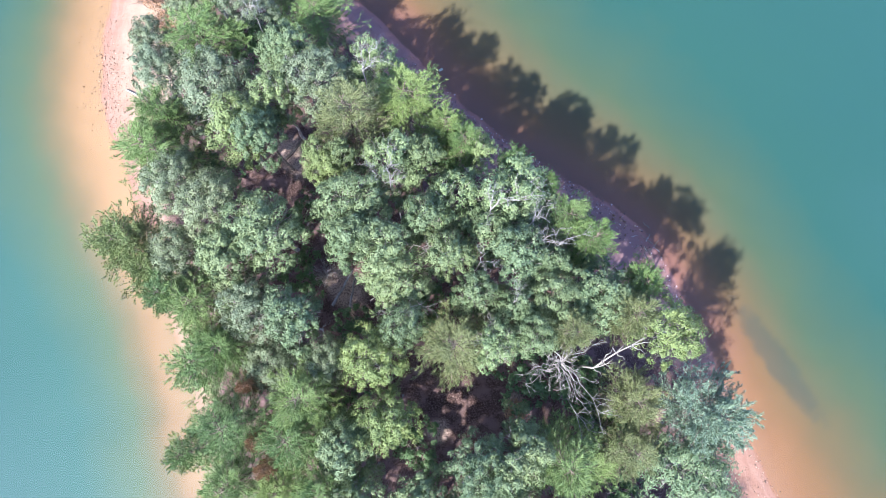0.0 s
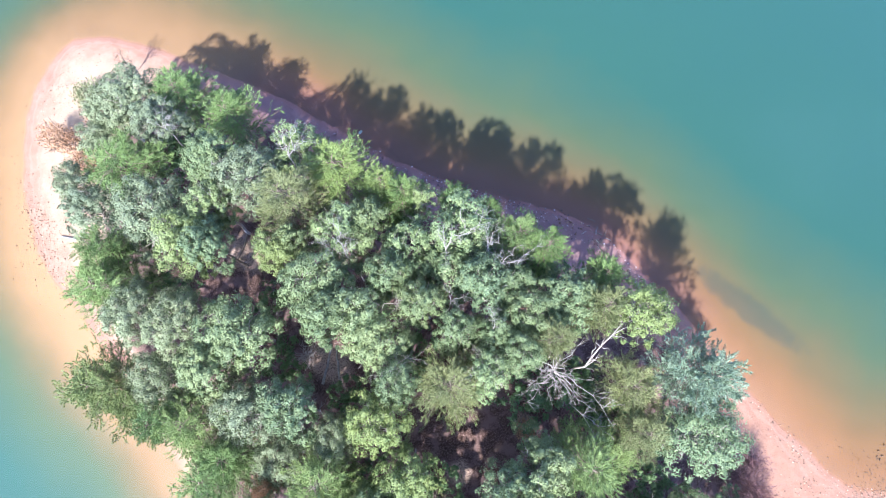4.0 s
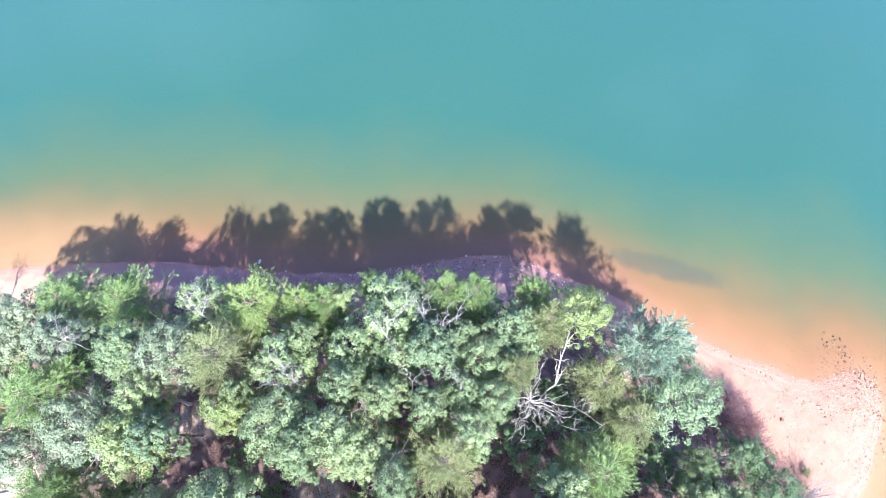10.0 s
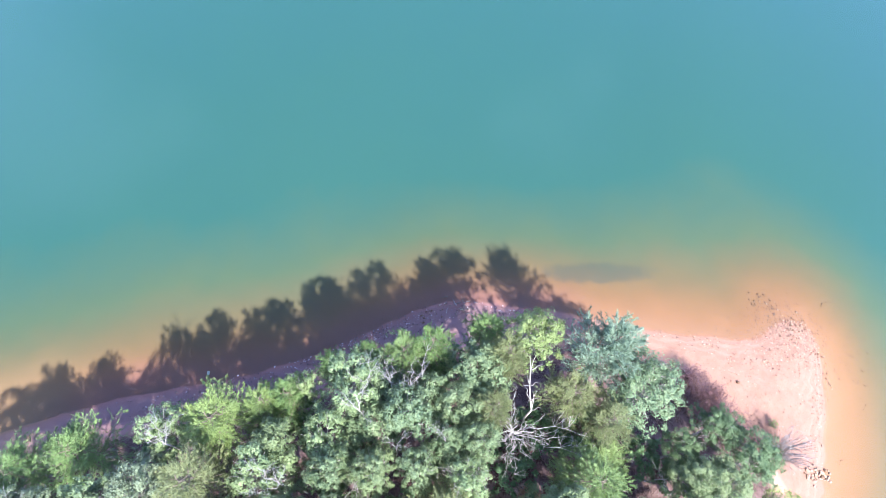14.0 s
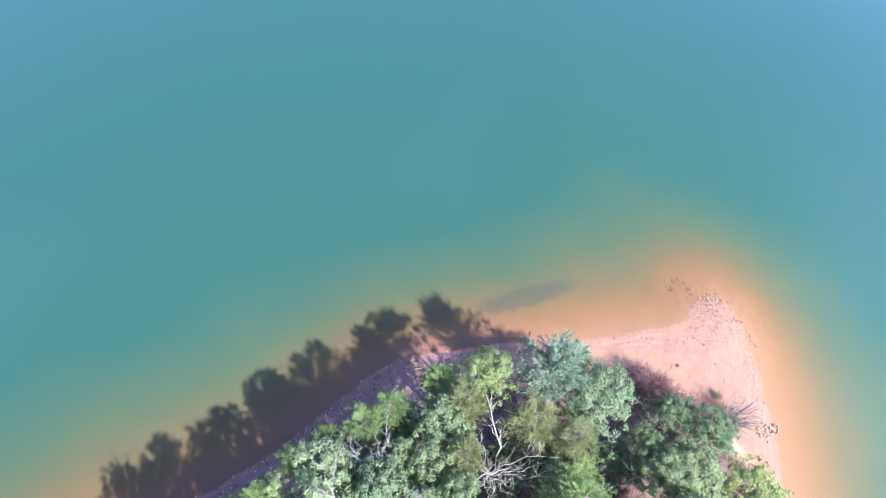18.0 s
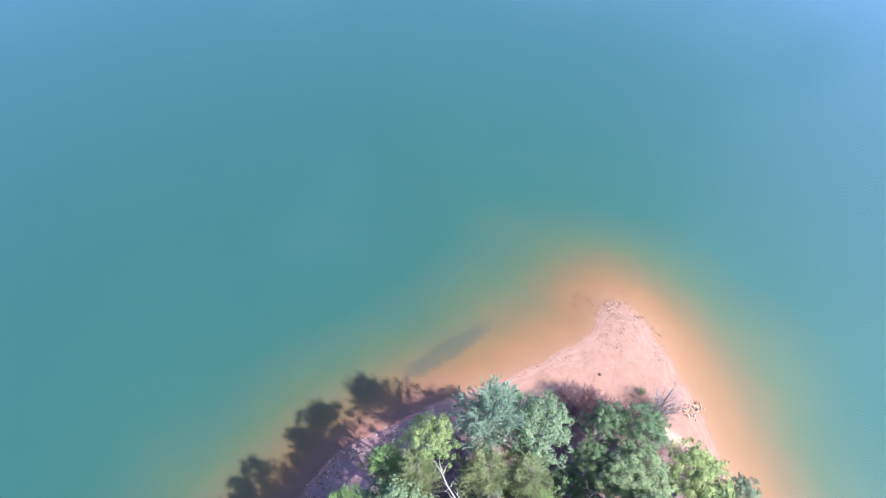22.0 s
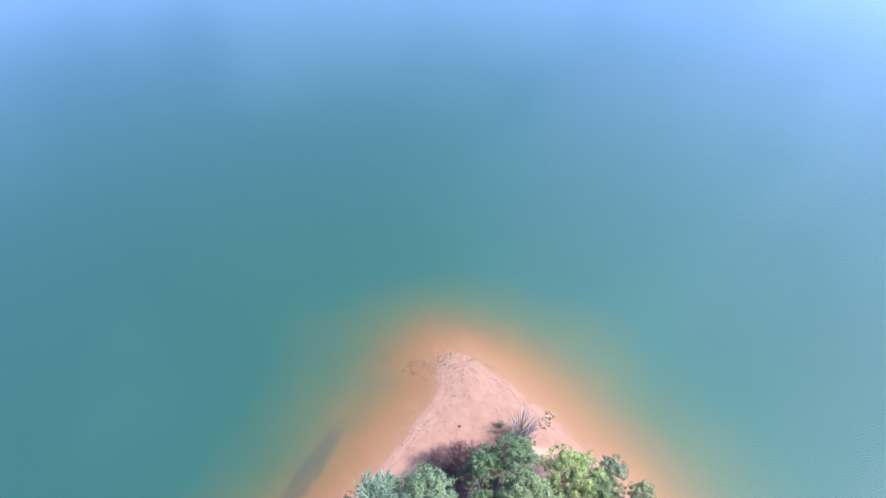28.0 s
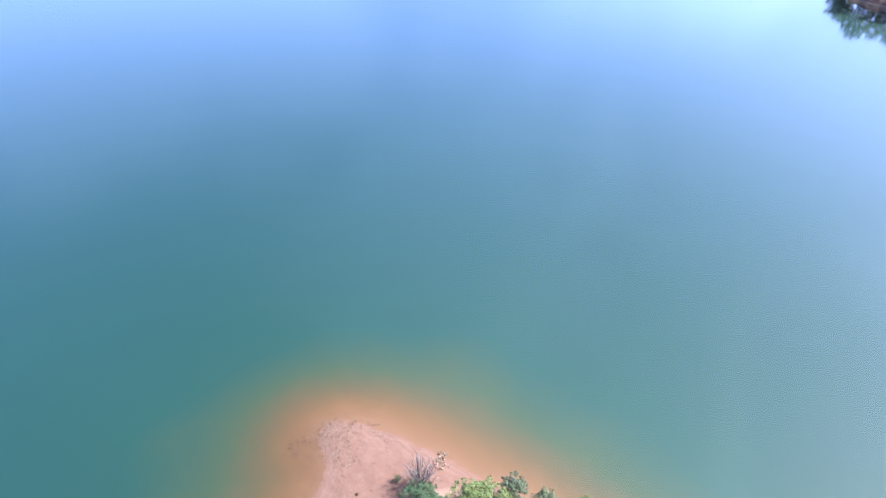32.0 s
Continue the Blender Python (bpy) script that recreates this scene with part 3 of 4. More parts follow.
plant('young', -0.4, 5.8, 5.4, 1.58)
plant('young', 3.1, -1.1, 5.3, 1.56)
plant('pine', 3.9, 10.0, 9.8, 1.63)
plant('pine', 7.3, 8.4, 8.9, 1.46)
plant('pine', 8.4, 6.2, 9.2, 1.23)
plant('lightpine', 6.8, -11.6, 6.6, 2.30)
plant('young', 8.5, -14.9, 3.3, 1.66)
plant('fineoak', 7.1, -18.1, 7.0, 1.81)
plant('young', 8.4, -17.6, 3.2, 1.90)
plant('pine', -14.7, -7.3, 9.2, 2.16)
plant('lightpine', -12.2, -8.1, 8.2, 2.08)
plant('pine', -9.3, -8.7, 10.2, 2.05)
plant('oak', -6.7, -9.3, 10.2, 1.62)
plant('oak', 1.0, -10.7, 11.3, 1.68)
plant('pine', -16.3, -4.7, 10.3, 1.65)

plant('pale', -7.0, 15.42, 10.2, 1.55)
plant('rustpine', -12.3, -1.7, 9.6, 0.6)
plant('rustpine', -12.3, -4.9, 9.6, 0.75)
plant('rustpine', -12.3, -6.7, 9.6, 0.75)
plant('grey', -11.0, 27.1, 7.4, 1.7)
plant('grey', -12.2, 25.1, 7.4, 1.6)
# two oaks added south-west of the clearing to shade its floor
plant('oak', -2.9, -10.9, 10.2, 2.0)
plant('oak', -1.3, -12.0, 10.0, 1.9)
# the grove above the sand spit
plant('bluepine', 13.6, -9.7, 12.0, 2.75)
plant('fineoak', 12.0, -13.3, 8.8, 2.55)
plant('olivepine', 10.2, -8.4, 8.8, 2.15)
plant('olivepine', 9.3, -11.0, 8.6, 1.90)
plant('fineoak', 7.1, -20.0, 7.2, 2.30)
plant('darkoak', 10.3, -21.5, 7.2, 2.05)
plant('darkoak', 11.9, -19.4, 6.6, 1.65)
plant('darkoak', 9.4, -17.0, 5.6, 1.50)
plant('lime', 6.0, -24.2, 7.0, 2.40)
plant('darkoak', 3.6, -24.6, 6.4, 1.90)
plant('grey', 4.3, -27.2, 6.5, 1.30)
plant('grey', 1.6, -27.4, 6.5, 1.25)

# unseen wood added on the south side of the island; it shades the clearings
for i in range(60):
    px, py = rng.uniform(-17, 7), rng.uniform(-27, -10.5)
    # an opening is left so that sun reaches the bare soil
    if inside_distance(np.array(px), np.array(py), BANK_LINE) < 1.2 or math.hypot(px + 6.9, py + 12.6) < 2.2:
        continue
    if min(math.hypot(px - o.location.x, py - o.location.y) for o in scene.objects if "group" in o) < 2.3:
        continue
    plant(("oak", "pine", "grey", "oak", "lightpine")[i % 5], px, py, rng.uniform(9.5, 11.5), rng.uniform(1.9, 2.6))

# wooded banks across the lake
DISTANT = [broadleaf("tree", 201, 12, 3.6, 9, 900, 0.7, None, 0.0, 0.2), broadleaf("tree", 202, 12, 3.6, 9, 900, 0.7, None, 0.0, 0.2)]
STOCK["distant"] = (DISTANT, "dark leafy tree on a wooded far bank", "tree")
LEAF["distant"] = LEAF["young"]


def far_bank(name, cx, cy, rx, ry, seed, trees):
    """A low wooded point of land with a steep clay edge."""
    r = np.random.default_rng(seed)
    phase = r.uniform(0, 6.28, 3)
    rings = ((1.04, -1.5), (1.0, -0.2), (0.965, 1.6), (0.93, 2.2), (0.8, 3.2), (0.5, 4.6), (0.2, 5.2))
    n, verts, faces = 72, [], []
    for k, z in rings:
        for i in range(n):
            a = 2 * math.pi * i / n
            wob = 1 + 0.05 * math.sin(3 * a + phase[0]) + 0.03 * math.sin(7 * a + phase[1]) + 0.015 * math.sin(17 * a + phase[2])
            verts.append((cx + rx * k * wob * math.cos(a), cy + ry * k * wob * math.sin(a), z))
    for q in range(len(rings) - 1):
        for i in range(n):
            j = (i + 1) % n
            faces.append((q * n + i, q * n + j, (q + 1) * n + j, (q + 1) * n + i))
    faces.append(tuple(range((len(rings) - 1) * n, len(rings) * n)))
    tagged(link_mesh(name, verts, faces, GROUND, smooth=True), "wooded point of land with a low red clay edge", "bank", kind="structure")
    for i in range(trees):
        a, d = r.uniform(0, 2 * math.pi), math.sqrt(r.uniform(0.02, 0.93))
        x, y = cx + rx * d * math.cos(a), cy + ry * d * math.sin(a)
        tree = plant("distant", x, y, r.uniform(9, 13), r.uniform(3, 4.6), z=np.interp(d, (0.2, 0.5, 0.8, 0.93, 1), (5.2, 4.6, 3.2, 2.2, -0.2)) - 0.3)
        tagged(tree, group="trees on the far bank")


far_bank("bank_south", -81, -305, 46, 34, 210, 110)
far_bank("bank_east", 274, -128, 30, 44, 211, 40)


# ---- bare trees, bushes, saplings ----
def stand(root, x, y, label, category, group="", turn=0.0, lean=(0, 0), z=None):
    root.matrix_basis = pose(x, y, float(ground_height(x, y)) if z is None else z, lean[0], lean[1], turn)
    return tagged(root, label, category, group)


def sprinkle(root, seed, centre, size, n, leaf, kind):
    """Sparse leaves about a bare crown."""
    r = np.random.default_rng(seed)
    at = np.array(centre) + unit(r, n) * np.array(size) * r.uniform(0.3, 1, (n, 1))
    part = link_mesh("foliage", *blades(at, r.normal(0, 1, (n, 3)), r.uniform(0.7, 1.3, n) * leaf, r.uniform(0.5, 0.9, n) * leaf, r), LEAF[kind], root)
    return tagged(part, kind="stuff")


def bare_bush(seed, height, spread, stems, material, leaf_kind="", leaves=0, thick=1.0, leaf=0.10):
    """A leafless bush: many thin stems from one root, each forking."""
    r = np.random.default_rng(seed)
    root = new("bush")
    fine = []
    for i in range(stems):
        a, lean = r.uniform(0, 2 * math.pi), math.sqrt(r.uniform(0.02, 1))
        end = np.array((math.cos(a) * spread * lean, math.sin(a) * spread * lean, height * (1.05 - 0.45 * lean) * r.uniform(0.7, 1.1)))
        line = bent((r.normal(0, 0.06), r.normal(0, 0.06), -0.2), end, 4, 0.10, r)
        stem = [tube(line, np.linspace(0.022, 0.007, 5) * thick, 4)]
        for j in range(5):
            b = line[1 + j % 4]
            tip = b + (unit(r, 1)[0] * np.array((1, 1, 0.6)) + np.array((0, 0, 0.35))) * spread * r.uniform(0.15, 0.4)
            stem.append(tube(bent(b, tip, 2, 0.03, r), np.linspace(0.010, 0.004, 3) * thick, 3))
        if i < 7:
            link_mesh("stem", *gather(stem), material, root)
        else:
            fine += stem
    tagged(link_mesh("fine_stem", *gather(fine), material, root), kind="stuff")
    if leaves:
        sprinkle(root, seed + 1, (0, 0, height * 0.55), (spread * 0.9, spread * 0.9, height * 0.45), leaves, leaf, leaf_kind)
    return root


def bare_crown(x, y, z, boughs, rise, material, thick, label):
    """A leafless tree whose trunk forks at height z into boughs, each with a heading and a reach."""
    r = np.random.default_rng(int(abs(x) * 10) * 100 + int(abs(y) * 10))
    ground_z = float(ground_height(x, y))
    root = new("dead_tree")
    hub = np.array((0, 0, z - ground_z))
    trunk = bent((r.normal(0, 0.25), r.normal(0, 0.25), -0.4), hub, 6, 0.10, r)
    link_mesh("trunk", *tube(trunk, np.linspace(thick * 1.1, thick * 0.6, 7), 7), material, root, smooth=True)
    for heading, reach in boughs:
        way = np.array((math.cos(radians(heading)), math.sin(radians(heading)), 0))
        end = hub + way * reach + np.array((0, 0, rise * r.uniform(0.7, 1.2)))
        line = bent(hub, end, 7, 0.10 * reach + 0.04, r)
        bough = link_mesh("bough", *tube(line, np.linspace(thick * 0.42, thick * 0.11, 8), 6), material, root, smooth=True)
        twigs = []
        for j in range(3 + int(2.6 * reach)):
            k = int(r.integers(2, 8))
            d = way * r.uniform(0.2, 0.9) + unit(r, 1)[0] * np.array((1, 1, 0.6)) + np.array((0, 0, 0.2))
            sub = bent(line[k], line[k] + d * (0.22 + reach * r.uniform(0.10, 0.26)), 3, 0.05, r)
            twigs.append(tube(sub, np.linspace(thick * 0.17, thick * 0.07, 4), 4))
            for _ in range(3):
                e = sub[2] + (unit(r, 1)[0] + d * 0.6) * r.uniform(0.15, 0.40)
                twigs.append(tube(bent(sub[int(r.integers(1, 4))], e, 2, 0.03, r), np.linspace(thick * 0.10, thick * 0.05, 3), 3))
        tagged(link_mesh("twig", *gather(twigs), material, bough, smooth=True), kind="stuff")
    root.matrix_basis = pose(x, y, ground_z)
    return tagged(root, label, "dead tree")


stand(bare_tree("dead_tree", 62, 3.8, 1.9, TWIG, 0.08, 6, 6, 0.4), 7.9, -8.3, "purple-brown leafless small tree with knotted twigs", "dead tree")
stand(bare_tree("dead_tree", 66, 3.8, 1.1, DEAD, 0.07, 5, 6, 0.4), -8.6, 0.9, "small bleached dead tree in a dark gap", "dead tree")
bare_crown(6.4, -4.9, 9.0, ((93, 1.8), (123, 1.6), (15, 2.1), (-165, 2.6), (176, 1.4), (-98, 1.6), (-78, 3.0), (-67, 3.7), (-84, 4.2), (40, 1.1), (70, 1.3), (145, 1.0), (-140, 1.4), (-45, 1.2), (-120, 1.0), (5, 0.9)), 0.6, DEAD, 0.1, "bleached dead tree with a wide tangle of bare boughs")
bare_crown(4.3, 4.9, 11.4, ((83, 1.3), (71, 0.9), (9, 3.1), (11, 1.6), (-115, 1.1)), 1.0, DEAD, 0.07, "white bare tree with a long forked bough")
bare_crown(6.5, 3.6, 11.4, ((62, 1.3), (34, 1.5), (-78, 0.8), (76, 0.5), (16, 1.1)), 1.1, DEAD, 0.06, "white bare tree with upright forked boughs")
bare_crown(6.7, 2.4, 11.4, ((-9, 2.3), (14, 1.2), (-25, 1.3), (66, 0.6)), 1.1, DEAD, 0.065, "white bare tree with upright forked boughs")
bare_crown(-1.3, 3.7, 11.0, ((80, 1.8), (-12, 1.9), (57, 1.0), (-3, 1.4), (94, 0.8)), 0.9, PALE_BARK, 0.07, "pinkish grey leafless tree between leafy oaks")
bare_crown(-1.1, 7.9, 12.0, ((79, 1.7), (70, 1.0), (53, 0.7), (-25, 0.8)), 0.9, DEAD, 0.055, "white bare boughs rising out of a green crown")
bare_crown(-1.9, 8.2, 12.0, ((107, 0.9), (87, 0.8), (-43, 0.9), (-164, 0.6)), 0.8, DEAD, 0.055, "white bare boughs rising out of a green crown")
bare_crown(-2.8, 0.4, 11.5, ((163, 0.5), (-20, 1.3), (-7, 2.2), (-19, 0.9)), 1.0, PALE_BARK, 0.06, "grey leafless tree with a crooked long bough")
bare_crown(2.6, -2.5, 11.6, ((90, 1.5), (77, 0.9), (-90, 1.0), (-3, 0.7), (174, 1.0), (-126, 0.9), (-49, 1.1)), 0.7, PALE_BARK, 0.06, "grey leafless tree with many fine twigs")
bare_crown(2.9, 2.0, 11.8, ((-27, 1.0), (64, 0.6), (-84, 0.5)), 0.8, DEAD, 0.05, "white bare boughs rising out of a green crown")
bare_crown(4.1, -0.8, 12.0, ((64, 1.3), (60, 0.8)), 0.9, DEAD, 0.05, "slim white bare tree between leafy crowns")
bare_crown(-1.2, 15.6, 10.6, ((82, 1.1), (42, 1.7), (96, 0.7), (-5, 1.3), (-3, 0.8)), 1.2, DEAD, 0.075, "white forked limbs of a thin-leaved tree")
bare_crown(-7.4, 21.9, 10.0, ((47, 1.1), (149, 0.6), (2, 0.9), (-41, 0.9), (-141, 0.8)), 0.9, DEAD, 0.06, "white bare tree with upright forked boughs")
bare_crown(-5.3, 17.0, 10.6, ((143, 0.6), (60, 0.4), (-77, 1.1)), 0.8, DEAD, 0.05, "white bare boughs rising out of a green crown")
bare_crown(-4.1, -5.5, 10.0, ((114, 0.7), (-31, 0.7), (-139, 0.5)), 0.7, DEAD, 0.05, "small bleached dead boughs above a dark crown")
bare_crown(7.3, -16.3, 6.0, ((71, 1.1), (-41, 0.3), (-176, 0.8), (147, 1.0)), 0.8, DEAD, 0.055, "small bleached dead tree in a dark gap")
bare_crown(11.0, -18.7, 6.5, ((80, 1.2), (140, 1.3), (20, 0.9), (-150, 0.8), (110, 0.7)), 0.9, PALE_BARK, 0.05, "grey leafless small tree over dark undergrowth")
bare_crown(2.5, -2.5, 8.5, ((80, 1.5), (125, 1.2), (175, 1.3), (215, 1.0), (20, 0.9)), 0.9, PALE_BARK, 0.045, "whitish bare crown of a dying oak beside a soft pine")
# tall pale stem that leans out under the yellow-green crown
r = np.random.default_rng(72)
snag = new("leaning_dead_tree")
foot, knee, top = np.array((0, 0, -0.5)), np.array((0.5, 0.3, 7.4)), np.array((3.2, 1.5, 9.7))
stem = bent(foot, knee, 3, 0.10, r)[:3] + bent(knee, top, 4, 0.12, r)
link_mesh("trunk", *tube(stem, np.linspace(0.105, 0.025, 8), 8), PALE_BARK, snag, smooth=True)
for i in range(12):
    e = stem[3 + i % 4] + unit(r, 1)[0] * np.array((0.9, 0.9, 0.5)) + np.array((0.5, 0.3, 0.6))
    link_mesh("bough", *tube(bent(stem[3 + i % 4], e, 3, 0.08, r), np.linspace(0.04, 0.01, 4), 5), PALE_BARK, snag, smooth=True)
stand(snag, 7.7, -6.0, "bleached dead trunk leaning out towards the water", "dead tree")

for i, (x, y, h, w) in enumerate(((16.7, -18.7, 1.5, 1.2), (15.5, -19.8, 1.8, 1.4), (14.6, -21.1, 1.7, 1.3), (13.8, -22.5, 1.6, 1.3), (13.0, -23.8, 1.5, 1.2),
                                  (13.4, -20.1, 1.8, 1.5), (15.9, -20.9, 1.2, 0.9), (14.6, -18.4, 1.6, 1.2), (12.2, -22.2, 1.6, 1.3))):
    stand(bare_bush(80 + i, h * 1.15, w * 1.1, 42, TWIG, "plum", 620), x + 0.2, y - 0.2, "purple-brown leafless bush at the top of the bank", "bush", "bushes on the bank")
stand(bare_bush(95, 4.2, 1.8, 80, DEAD, "plum", 420, 1.5), 13.2, -26.8, "silvery grey leafless bush on the bank above stones", "bush")
stand(bare_bush(96, 2.2, 1.1, 34, PALE_BARK, "brown", 200), 13.3, -25.7, "brownish dry bush with few leaves", "bush")
stand(bare_bush(97, 1.9, 1.2, 40, DEAD, "grey", 260), -17.6, -6.6, "silvery grey leafless bush near the shore", "bush")
stand(bare_bush(98, 2.0, 1.3, 46, PALE_BARK), -7.6, 4.7, "grey leafless bush on bare ground between trees", "bush")
for i, (x, y, h, w) in enumerate(((-12.8, 29.9, 4.2, 1.4), (-15.7, 29.3, 4.0, 1.5), (-16.9, 30.7, 3.2, 1.4), (-15.5, 27.0, 4.2, 1.4), (-12.1, 32.0, 3.8, 1.4), (-13.2, 32.6, 3.2, 1.3))):
    stand(bare_bush(100 + i, h, w, 34, BARK if i < 4 else PALE_BARK, "brown" if i < 4 else "olivepine", 1200, 1.5, 0.15), x, y,
          "thin bush with dry reddish-brown leaves at the beach" if i < 4 else "thin olive-green bush at the beach", "bush", "bushes at the beach")
for i, (x, y, h, w) in enumerate(((-14.4, -1.2, 4.2, 1.0), (-13.8, -5.3, 4.4, 1.1), (-18.4, 10.2, 2.4, 1.0), (-12.4, 0.2, 4.2, 0.8))):
    stand(bare_bush(110 + i, h, w, 24, BARK, "brown", 900), x, y, "bush with dry rust-brown leaves among pines", "bush", "rust-brown bushes")

sapling = bare_tree("sapling", 121, 3.6, 0.9, BARK, 0.05, 5, 5, 0.9)
sprinkle(sapling, 122, (0, 0, 2.9), (0.8, 0.8, 0.9), 150, 0.09, "brown")
stand(sapling, -9.7, 33.6, "slender sapling with few brown leaves on the sand", "sapling", lean=(0, 14))
stand(bare_bush(124, 2.2, 1.0, 26, TWIG, "brown", 1500, 1.0, 0.13), 3.5, -7.9, "rust-brown dry shrub in a sunny gap of the wood", "bush")
shoot = bare_bush(123, 0.8, 0.45, 12, BARK, "yellow", 170)
stand(shoot, 15.3, -26.2, "small yellow-green plant growing on the sand", "plant")


# ---- logs and driftwood ----
def log(name, a, b, radius, material, label, seed, z=None):
    """A fallen trunk from a to b with a broken end and stubs of boughs."""
    r = np.random.default_rng(seed)
    (ax, ay), (bx, by) = a, b
    lift = radius * 0.75
    az, bz = (float(ground_height(ax, ay)) + lift, float(ground_height(bx, by)) + lift) if z is None else (z, z)
    root = new(name)
    root.matrix_basis = pose(ax, ay, az)
    end = np.array((bx - ax, by - ay, bz - az))
    line = bent((0, 0, 0), end, 6, radius * 0.3, r)
    link_mesh("trunk", *tube(line, np.linspace(radius, radius * 0.6, 7), 9), material, root, smooth=True)
    for k in range(3):
        base = line[2 + k]
        link_mesh("stub", *tube(bent(base, base + unit(r, 1)[0] * np.array((1, 1, 0)) * radius * 3 + np.array((0, 0, radius * 1.2)), 2, 0.02, r),
                                np.linspace(radius * 0.35, radius * 0.12, 3), 5), material, root, smooth=True)
    return tagged(root, label, "log")


log("fallen_log", (-8.9, 13.9), (-7.1, 15.5), 0.13, BARK, "brown fallen log on bare forest ground", 132)
log("fallen_log", (-3.2, 12.9), (-2.2, 14.1), 0.12, BARK, "brown fallen log on bare forest ground", 133)
log("fallen_log", (-7.6, 2.4), (-5.6, 4.6), 0.11, DEAD, "greyish fallen log on bare forest ground", 134)
log("fallen_log", (-6.4, 1.9), (-5.4, 4.4), 0.09, PALE_BARK, "greyish fallen log on bare forest ground", 135)
log("fallen_log", (-20.4, 23.6), (-17.2, 20.6), 0.07, DEAD, "pale bare trunk lying over white sand", 136)
log("fallen_log", (-19.2, 27.0), (-15.8, 25.4), 0.06, DEAD, "pale bare trunk lying over white sand", 137)
heap = new("driftwood_heap")
heap.matrix_basis = pose(16.9, 1.3, float(ground_height(16.9, 1.3)))
r = np.random.default_rng(141)
for i in range(16):
    c = r.normal(0, 0.55, 2)
    a, l = r.uniform(0, math.pi), r.uniform(0.4, 1.3)
    p = np.array((c[0], c[1], 0.06 + 0.02 * i))
    d = np.array((math.cos(a), math.sin(a), r.uniform(-0.1, 0.15))) * l / 2
    link_mesh("stick", *tube(bent(p - d, p + d, 3, 0.03, r), np.linspace(0.045, 0.02, 4), 5), BARK if i % 3 else PALE_BARK, heap, smooth=True)
tagged(heap, "heap of brown driftwood sticks on the shaded shore", "driftwood")
for i, (x, y) in enumerate(((18.2, -5.1), (17.0, -4.2))):
    post = log("stake", (x, y), (x + 0.15, y + 0.25), 0.05, BARK, "short dark stake stuck in the shore", 151 + i)
board = bmesh.new()
bmesh.ops.create_cube(board, size=1)
bmesh.ops.scale(board, vec=(0.42, 0.20, 0.04), verts=board.verts)
bmesh.ops.bevel(board, geom=board.edges[:], offset=0.012, segments=2, affect="EDGES")
me = bpy.data.meshes.new("board")
board.to_mesh(me)
me.materials.append(rough_material("white_board", (0.6, 0.6, 0.58), (0.8, 0.8, 0.78), 8, 0.1))
plank = new("board", me)
plank.matrix_basis = pose(4.75, 19.45, float(ground_height(4.75, 19.45)) + 0.02, 0, 0, 20)
tagged(plank, "small white board washed up on the shaded shore", "board")


# ---- stones ----
def stone_mesh(seed, material, detail=2):
    r = np.random.default_rng(seed)
    bm = bmesh.new()
    bmesh.ops.create_icosphere(bm, subdivisions=detail, radius=0.5)
    sx, sy, sz = r.uniform(0.8, 1.25), r.uniform(0.6, 1.0), r.uniform(0.45, 0.75)
    cuts = [(Vector(unit(r, 1)[0]), r.uniform(0.28, 0.42)) for _ in range(7)]
    for v in bm.verts:
        for n, d in cuts:
            over = v.co.dot(n) - d
            if over > 0:
                v.co -= n * over
        v.co = Vector((v.co.x * sx, v.co.y * sy, v.co.z * sz))
    me = bpy.data.meshes.new("stone")
    bm.to_mesh(me)
    me.materials.append(material)
    return me


STONES = [stone_mesh(160 + i, STONE) for i in range(6)]
DARKS = [stone_mesh(170 + i, DARK_STONE) for i in range(3)]
srng = np.random.default_rng(180)


def stone(x, y, size, label, group, dark=False, lift=0.0):
    me = (DARKS if dark else STONES)[int(srng.integers(3 if dark else 6))]
    ob = new("stone", me)
    z = float(ground_height(x, y))
    ob.matrix_basis = pose(x, y, z + size * 0.2 + lift, float(srng.uniform(-15, 15)), float(srng.uniform(-15, 15)), float(srng.uniform(0, 360))) @ Matrix.Scale(size, 4)
    return tagged(ob, label, "stone", group)


def stones(x, y, sx, sy, n, lo, hi, label, group, dark=0.2, turn=0.0):
    for _ in range(n):
        u, v = srng.normal(0, 0.5, 2)
        u, v = u * sx, v * sy
        stone(x + u * math.cos(turn) - v * math.sin(turn), y + u * math.sin(turn) + v * math.cos(turn), float(srng.uniform(lo, hi)), label, group, srng.uniform() < dark)


stone(18.0, -23.2, 0.34, "single dark stone on pale sand", "", True)
stones(12.6, -30.3, 0.8, 1.2, 58, 0.16, 0.34, "broken pale stone in a heap above the waterline", "stones in the heap", 0.12, 0.5)
stones(20.6, -25.8, 0.6, 0.9, 15, 0.12, 0.25, "pale stone in a loose cluster on the sand", "stones on the sand", 0.1)
stones(20.5, -20.3, 0.5, 0.6, 10, 0.10, 0.20, "small pale stone in a ring on the sand", "stones on the sand", 0.1)
stones(19.7, -22.4, 0.35, 0.5, 7, 0.09, 0.17, "small pale stone in a loose cluster on the sand", "stones on the sand", 0.1)
stones(24.9, -27.9, 0.9, 1.3, 26, 0.12, 0.26, "brown stone at the tip of the sand spit", "stones at the spit", 0.6, -0.6)
stones(26.6, -25.2, 1.0, 2.2, 22, 0.09, 0.22, "brown stone at the tip of the sand spit", "stones at the spit", 0.8, -0.5)
stones(23.9, -27.9, 2.0, 2.4, 44, 0.08, 0.19, "small pale brown stone on the sand spit", "stones at the spit", 0.3, -0.6)
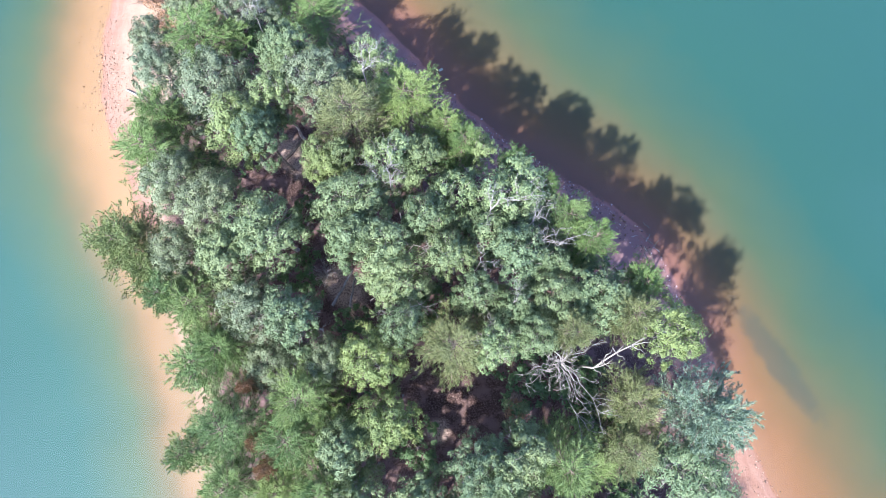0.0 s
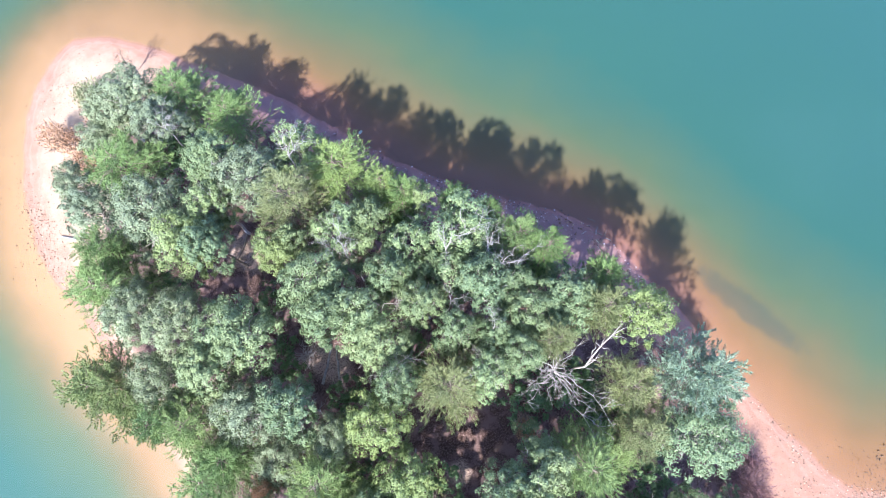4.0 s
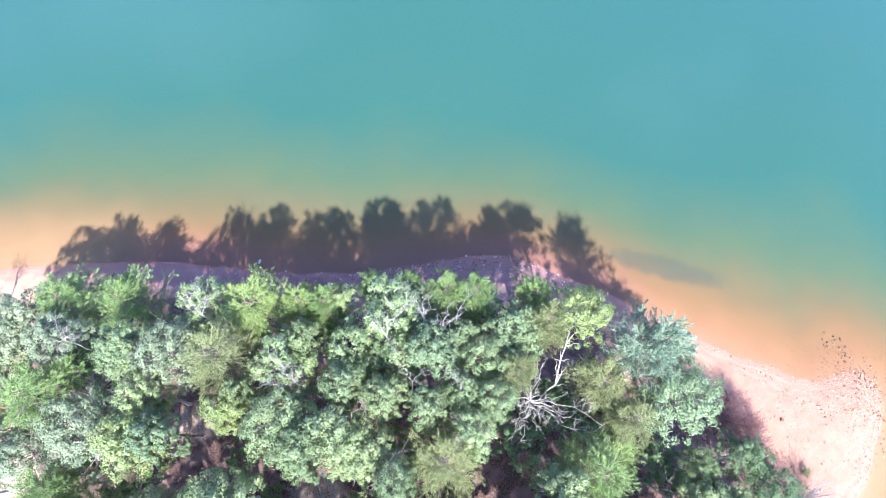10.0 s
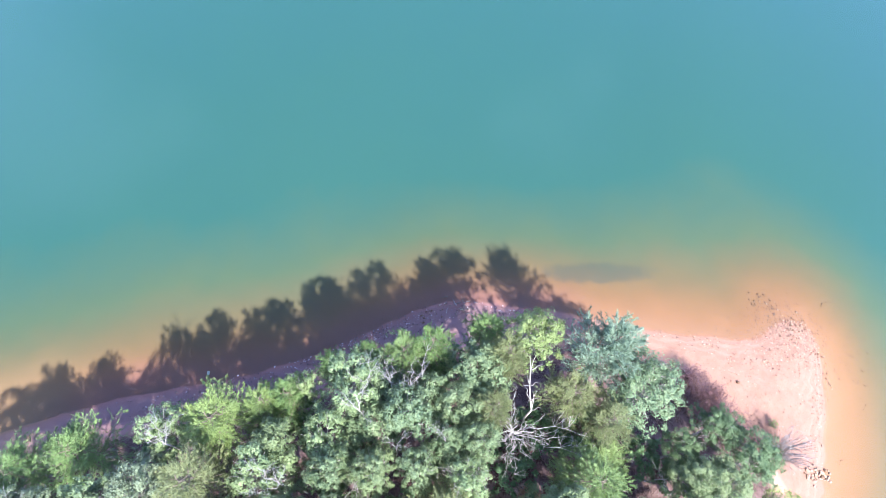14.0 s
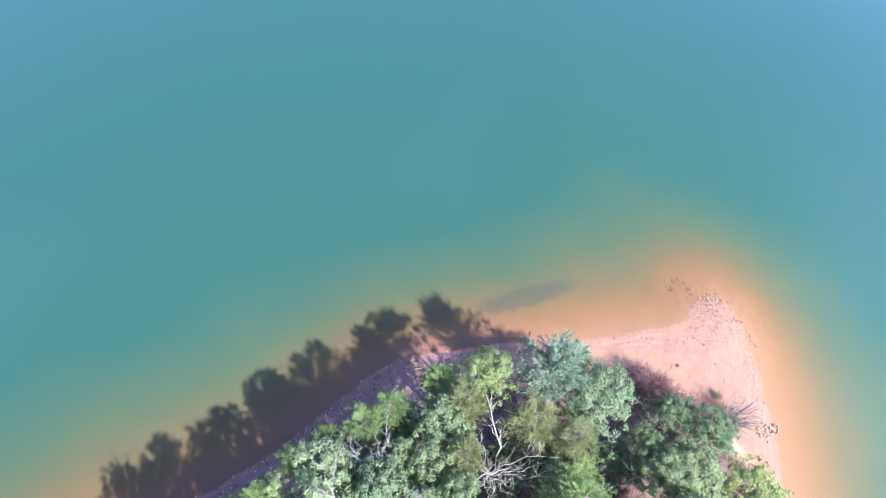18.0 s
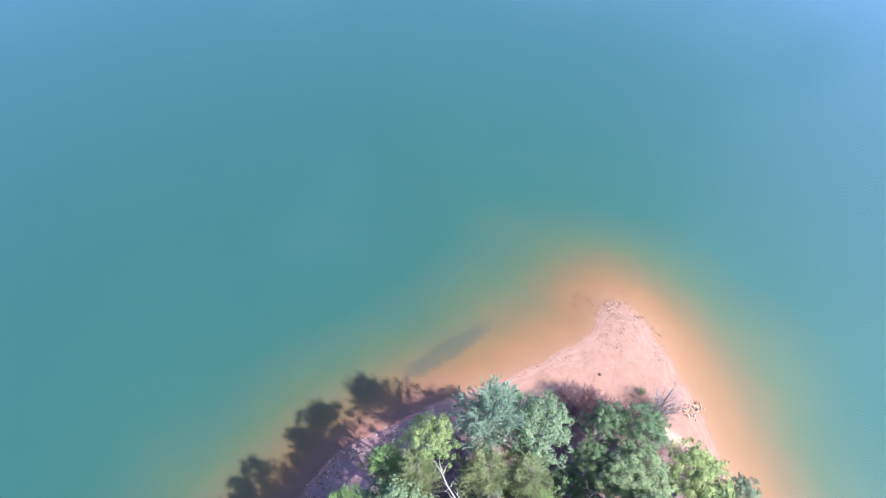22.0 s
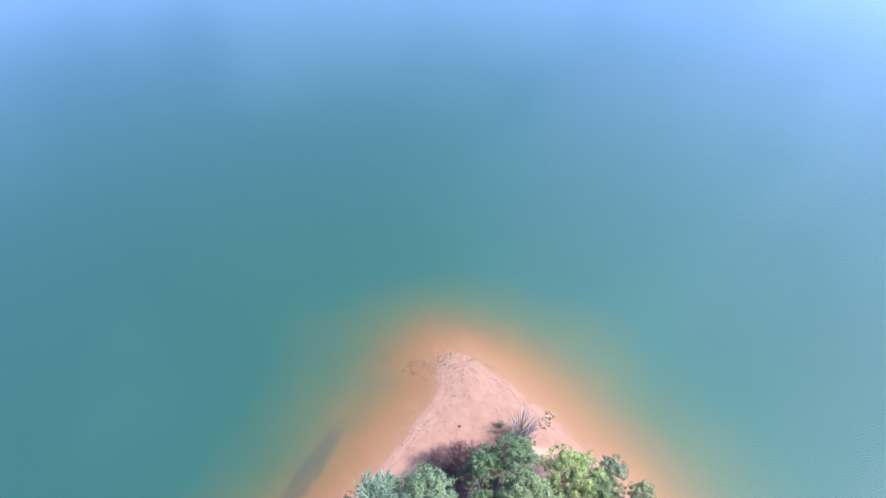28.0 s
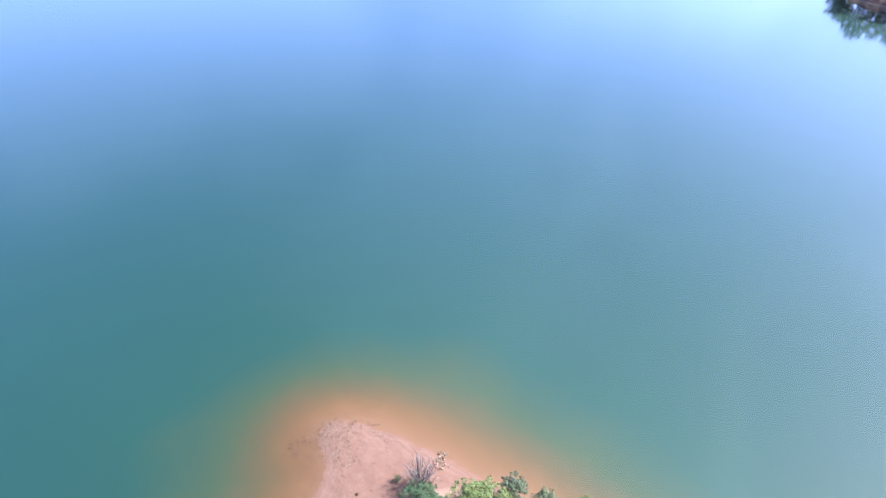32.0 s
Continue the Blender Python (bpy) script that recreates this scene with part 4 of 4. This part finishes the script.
stones(23.0, -30.0, 0.6, 1.2, 14, 0.10, 0.22, "brown stone along the waterline", "stones at the spit", 0.8, -0.6)
stones(21.0, -30.9, 2.0, 0.5, 14, 0.08, 0.18, "brown stone along the waterline", "stones at the spit", 0.5, 0.3)
stones(26.6, -24.6, 2.2, 1.6, 18, 0.07, 0.15, "brown stone under shallow water", "stones under water", 1.0)
stones(23.6, -34.6, 2.2, 1.8, 18, 0.07, 0.15, "brown stone under shallow water", "stones under water", 1.0)
stones(28.6, -32.0, 1.6, 2.6, 10, 0.08, 0.17, "brown stone under shallow water", "stones under water", 1.0)
stones(13.5, -32.6, 1.2, 0.4, 4, 0.08, 0.14, "brown stone under shallow water", "stones under water", 1.0)
stones(-22.2, 25.6, 0.8, 3.4, 34, 0.08, 0.19, "reddish stone on the white beach", "stones on the west beach", 0.25)
stones(-24.0, 23.5, 0.8, 4.0, 10, 0.08, 0.16, "brown stone under shallow water", "stones under water", 1.0)
stones(15.6, 3.4, 1.6, 0.8, 22, 0.10, 0.22, "dark stone on the shaded shore", "stones on the shaded shore", 0.7, -0.8)
stones(11.0, 8.6, 3.6, 0.7, 20, 0.08, 0.18, "dark stone on the shaded shore", "stones on the shaded shore", 0.7, -0.85)


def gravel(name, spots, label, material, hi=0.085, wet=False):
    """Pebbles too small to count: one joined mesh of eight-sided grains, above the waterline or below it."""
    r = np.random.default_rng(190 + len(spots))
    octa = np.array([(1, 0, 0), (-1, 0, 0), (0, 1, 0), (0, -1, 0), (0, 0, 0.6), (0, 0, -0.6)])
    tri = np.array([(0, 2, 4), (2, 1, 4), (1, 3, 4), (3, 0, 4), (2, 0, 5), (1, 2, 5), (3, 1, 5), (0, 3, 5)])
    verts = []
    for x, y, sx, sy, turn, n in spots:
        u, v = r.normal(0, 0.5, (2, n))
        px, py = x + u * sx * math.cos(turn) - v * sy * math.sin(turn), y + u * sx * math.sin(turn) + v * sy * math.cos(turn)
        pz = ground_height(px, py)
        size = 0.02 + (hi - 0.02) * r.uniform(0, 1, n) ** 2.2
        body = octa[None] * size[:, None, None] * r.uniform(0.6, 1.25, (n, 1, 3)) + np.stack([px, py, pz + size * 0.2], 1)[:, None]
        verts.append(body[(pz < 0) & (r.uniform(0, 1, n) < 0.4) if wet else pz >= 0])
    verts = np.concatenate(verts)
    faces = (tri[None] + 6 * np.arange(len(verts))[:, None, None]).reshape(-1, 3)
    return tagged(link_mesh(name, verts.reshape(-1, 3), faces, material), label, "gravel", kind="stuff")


SPOTS = [(23.8, -27.6, 3.0, 3.4, 0, 2300), (20.5, -24, 5, 5, 0, 900), (25.6, -26.4, 3.2, 4.0, 0, 260), (23.0, -31.5, 4.0, 3.0, 0.6, 90), (21.0, -18, 1.4, 6, 0.2, 500), (19, -30.0, 6, 0.8, 0, 420),
         (-21.6, 25, 1.6, 7, 0, 950), (-23.6, 24, 2.4, 8, 0, 110), (-15, 36, 5, 2.5, 0.6, 350)]
SHADED = [(12, 7.5, 9, 1.6, -0.85, 1300), (17.3, -3, 1.2, 5, 0.1, 650), (4, 17.5, 8, 1.5, -0.98, 800), (11.0, 8.6, 5, 1.2, -0.85, 600)]
gravel("gravel", SPOTS, "brown and pale pebbles scattered over the sand", GRIT)
gravel("gravel", SHADED, "pale grey and dark pebbles on the shaded shore", SHINGLE, 0.10)
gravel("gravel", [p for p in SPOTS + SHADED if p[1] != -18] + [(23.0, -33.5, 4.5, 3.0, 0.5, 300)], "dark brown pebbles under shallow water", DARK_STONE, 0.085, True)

# the prototypes leave the scene once they have been copied
for root, _, _ in OAKS + GREYS + PALES + YOUNG + PINES + BLUES + DISTANT:
    for o in [*root.children_recursive, root]:
        bpy.data.objects.remove(o)
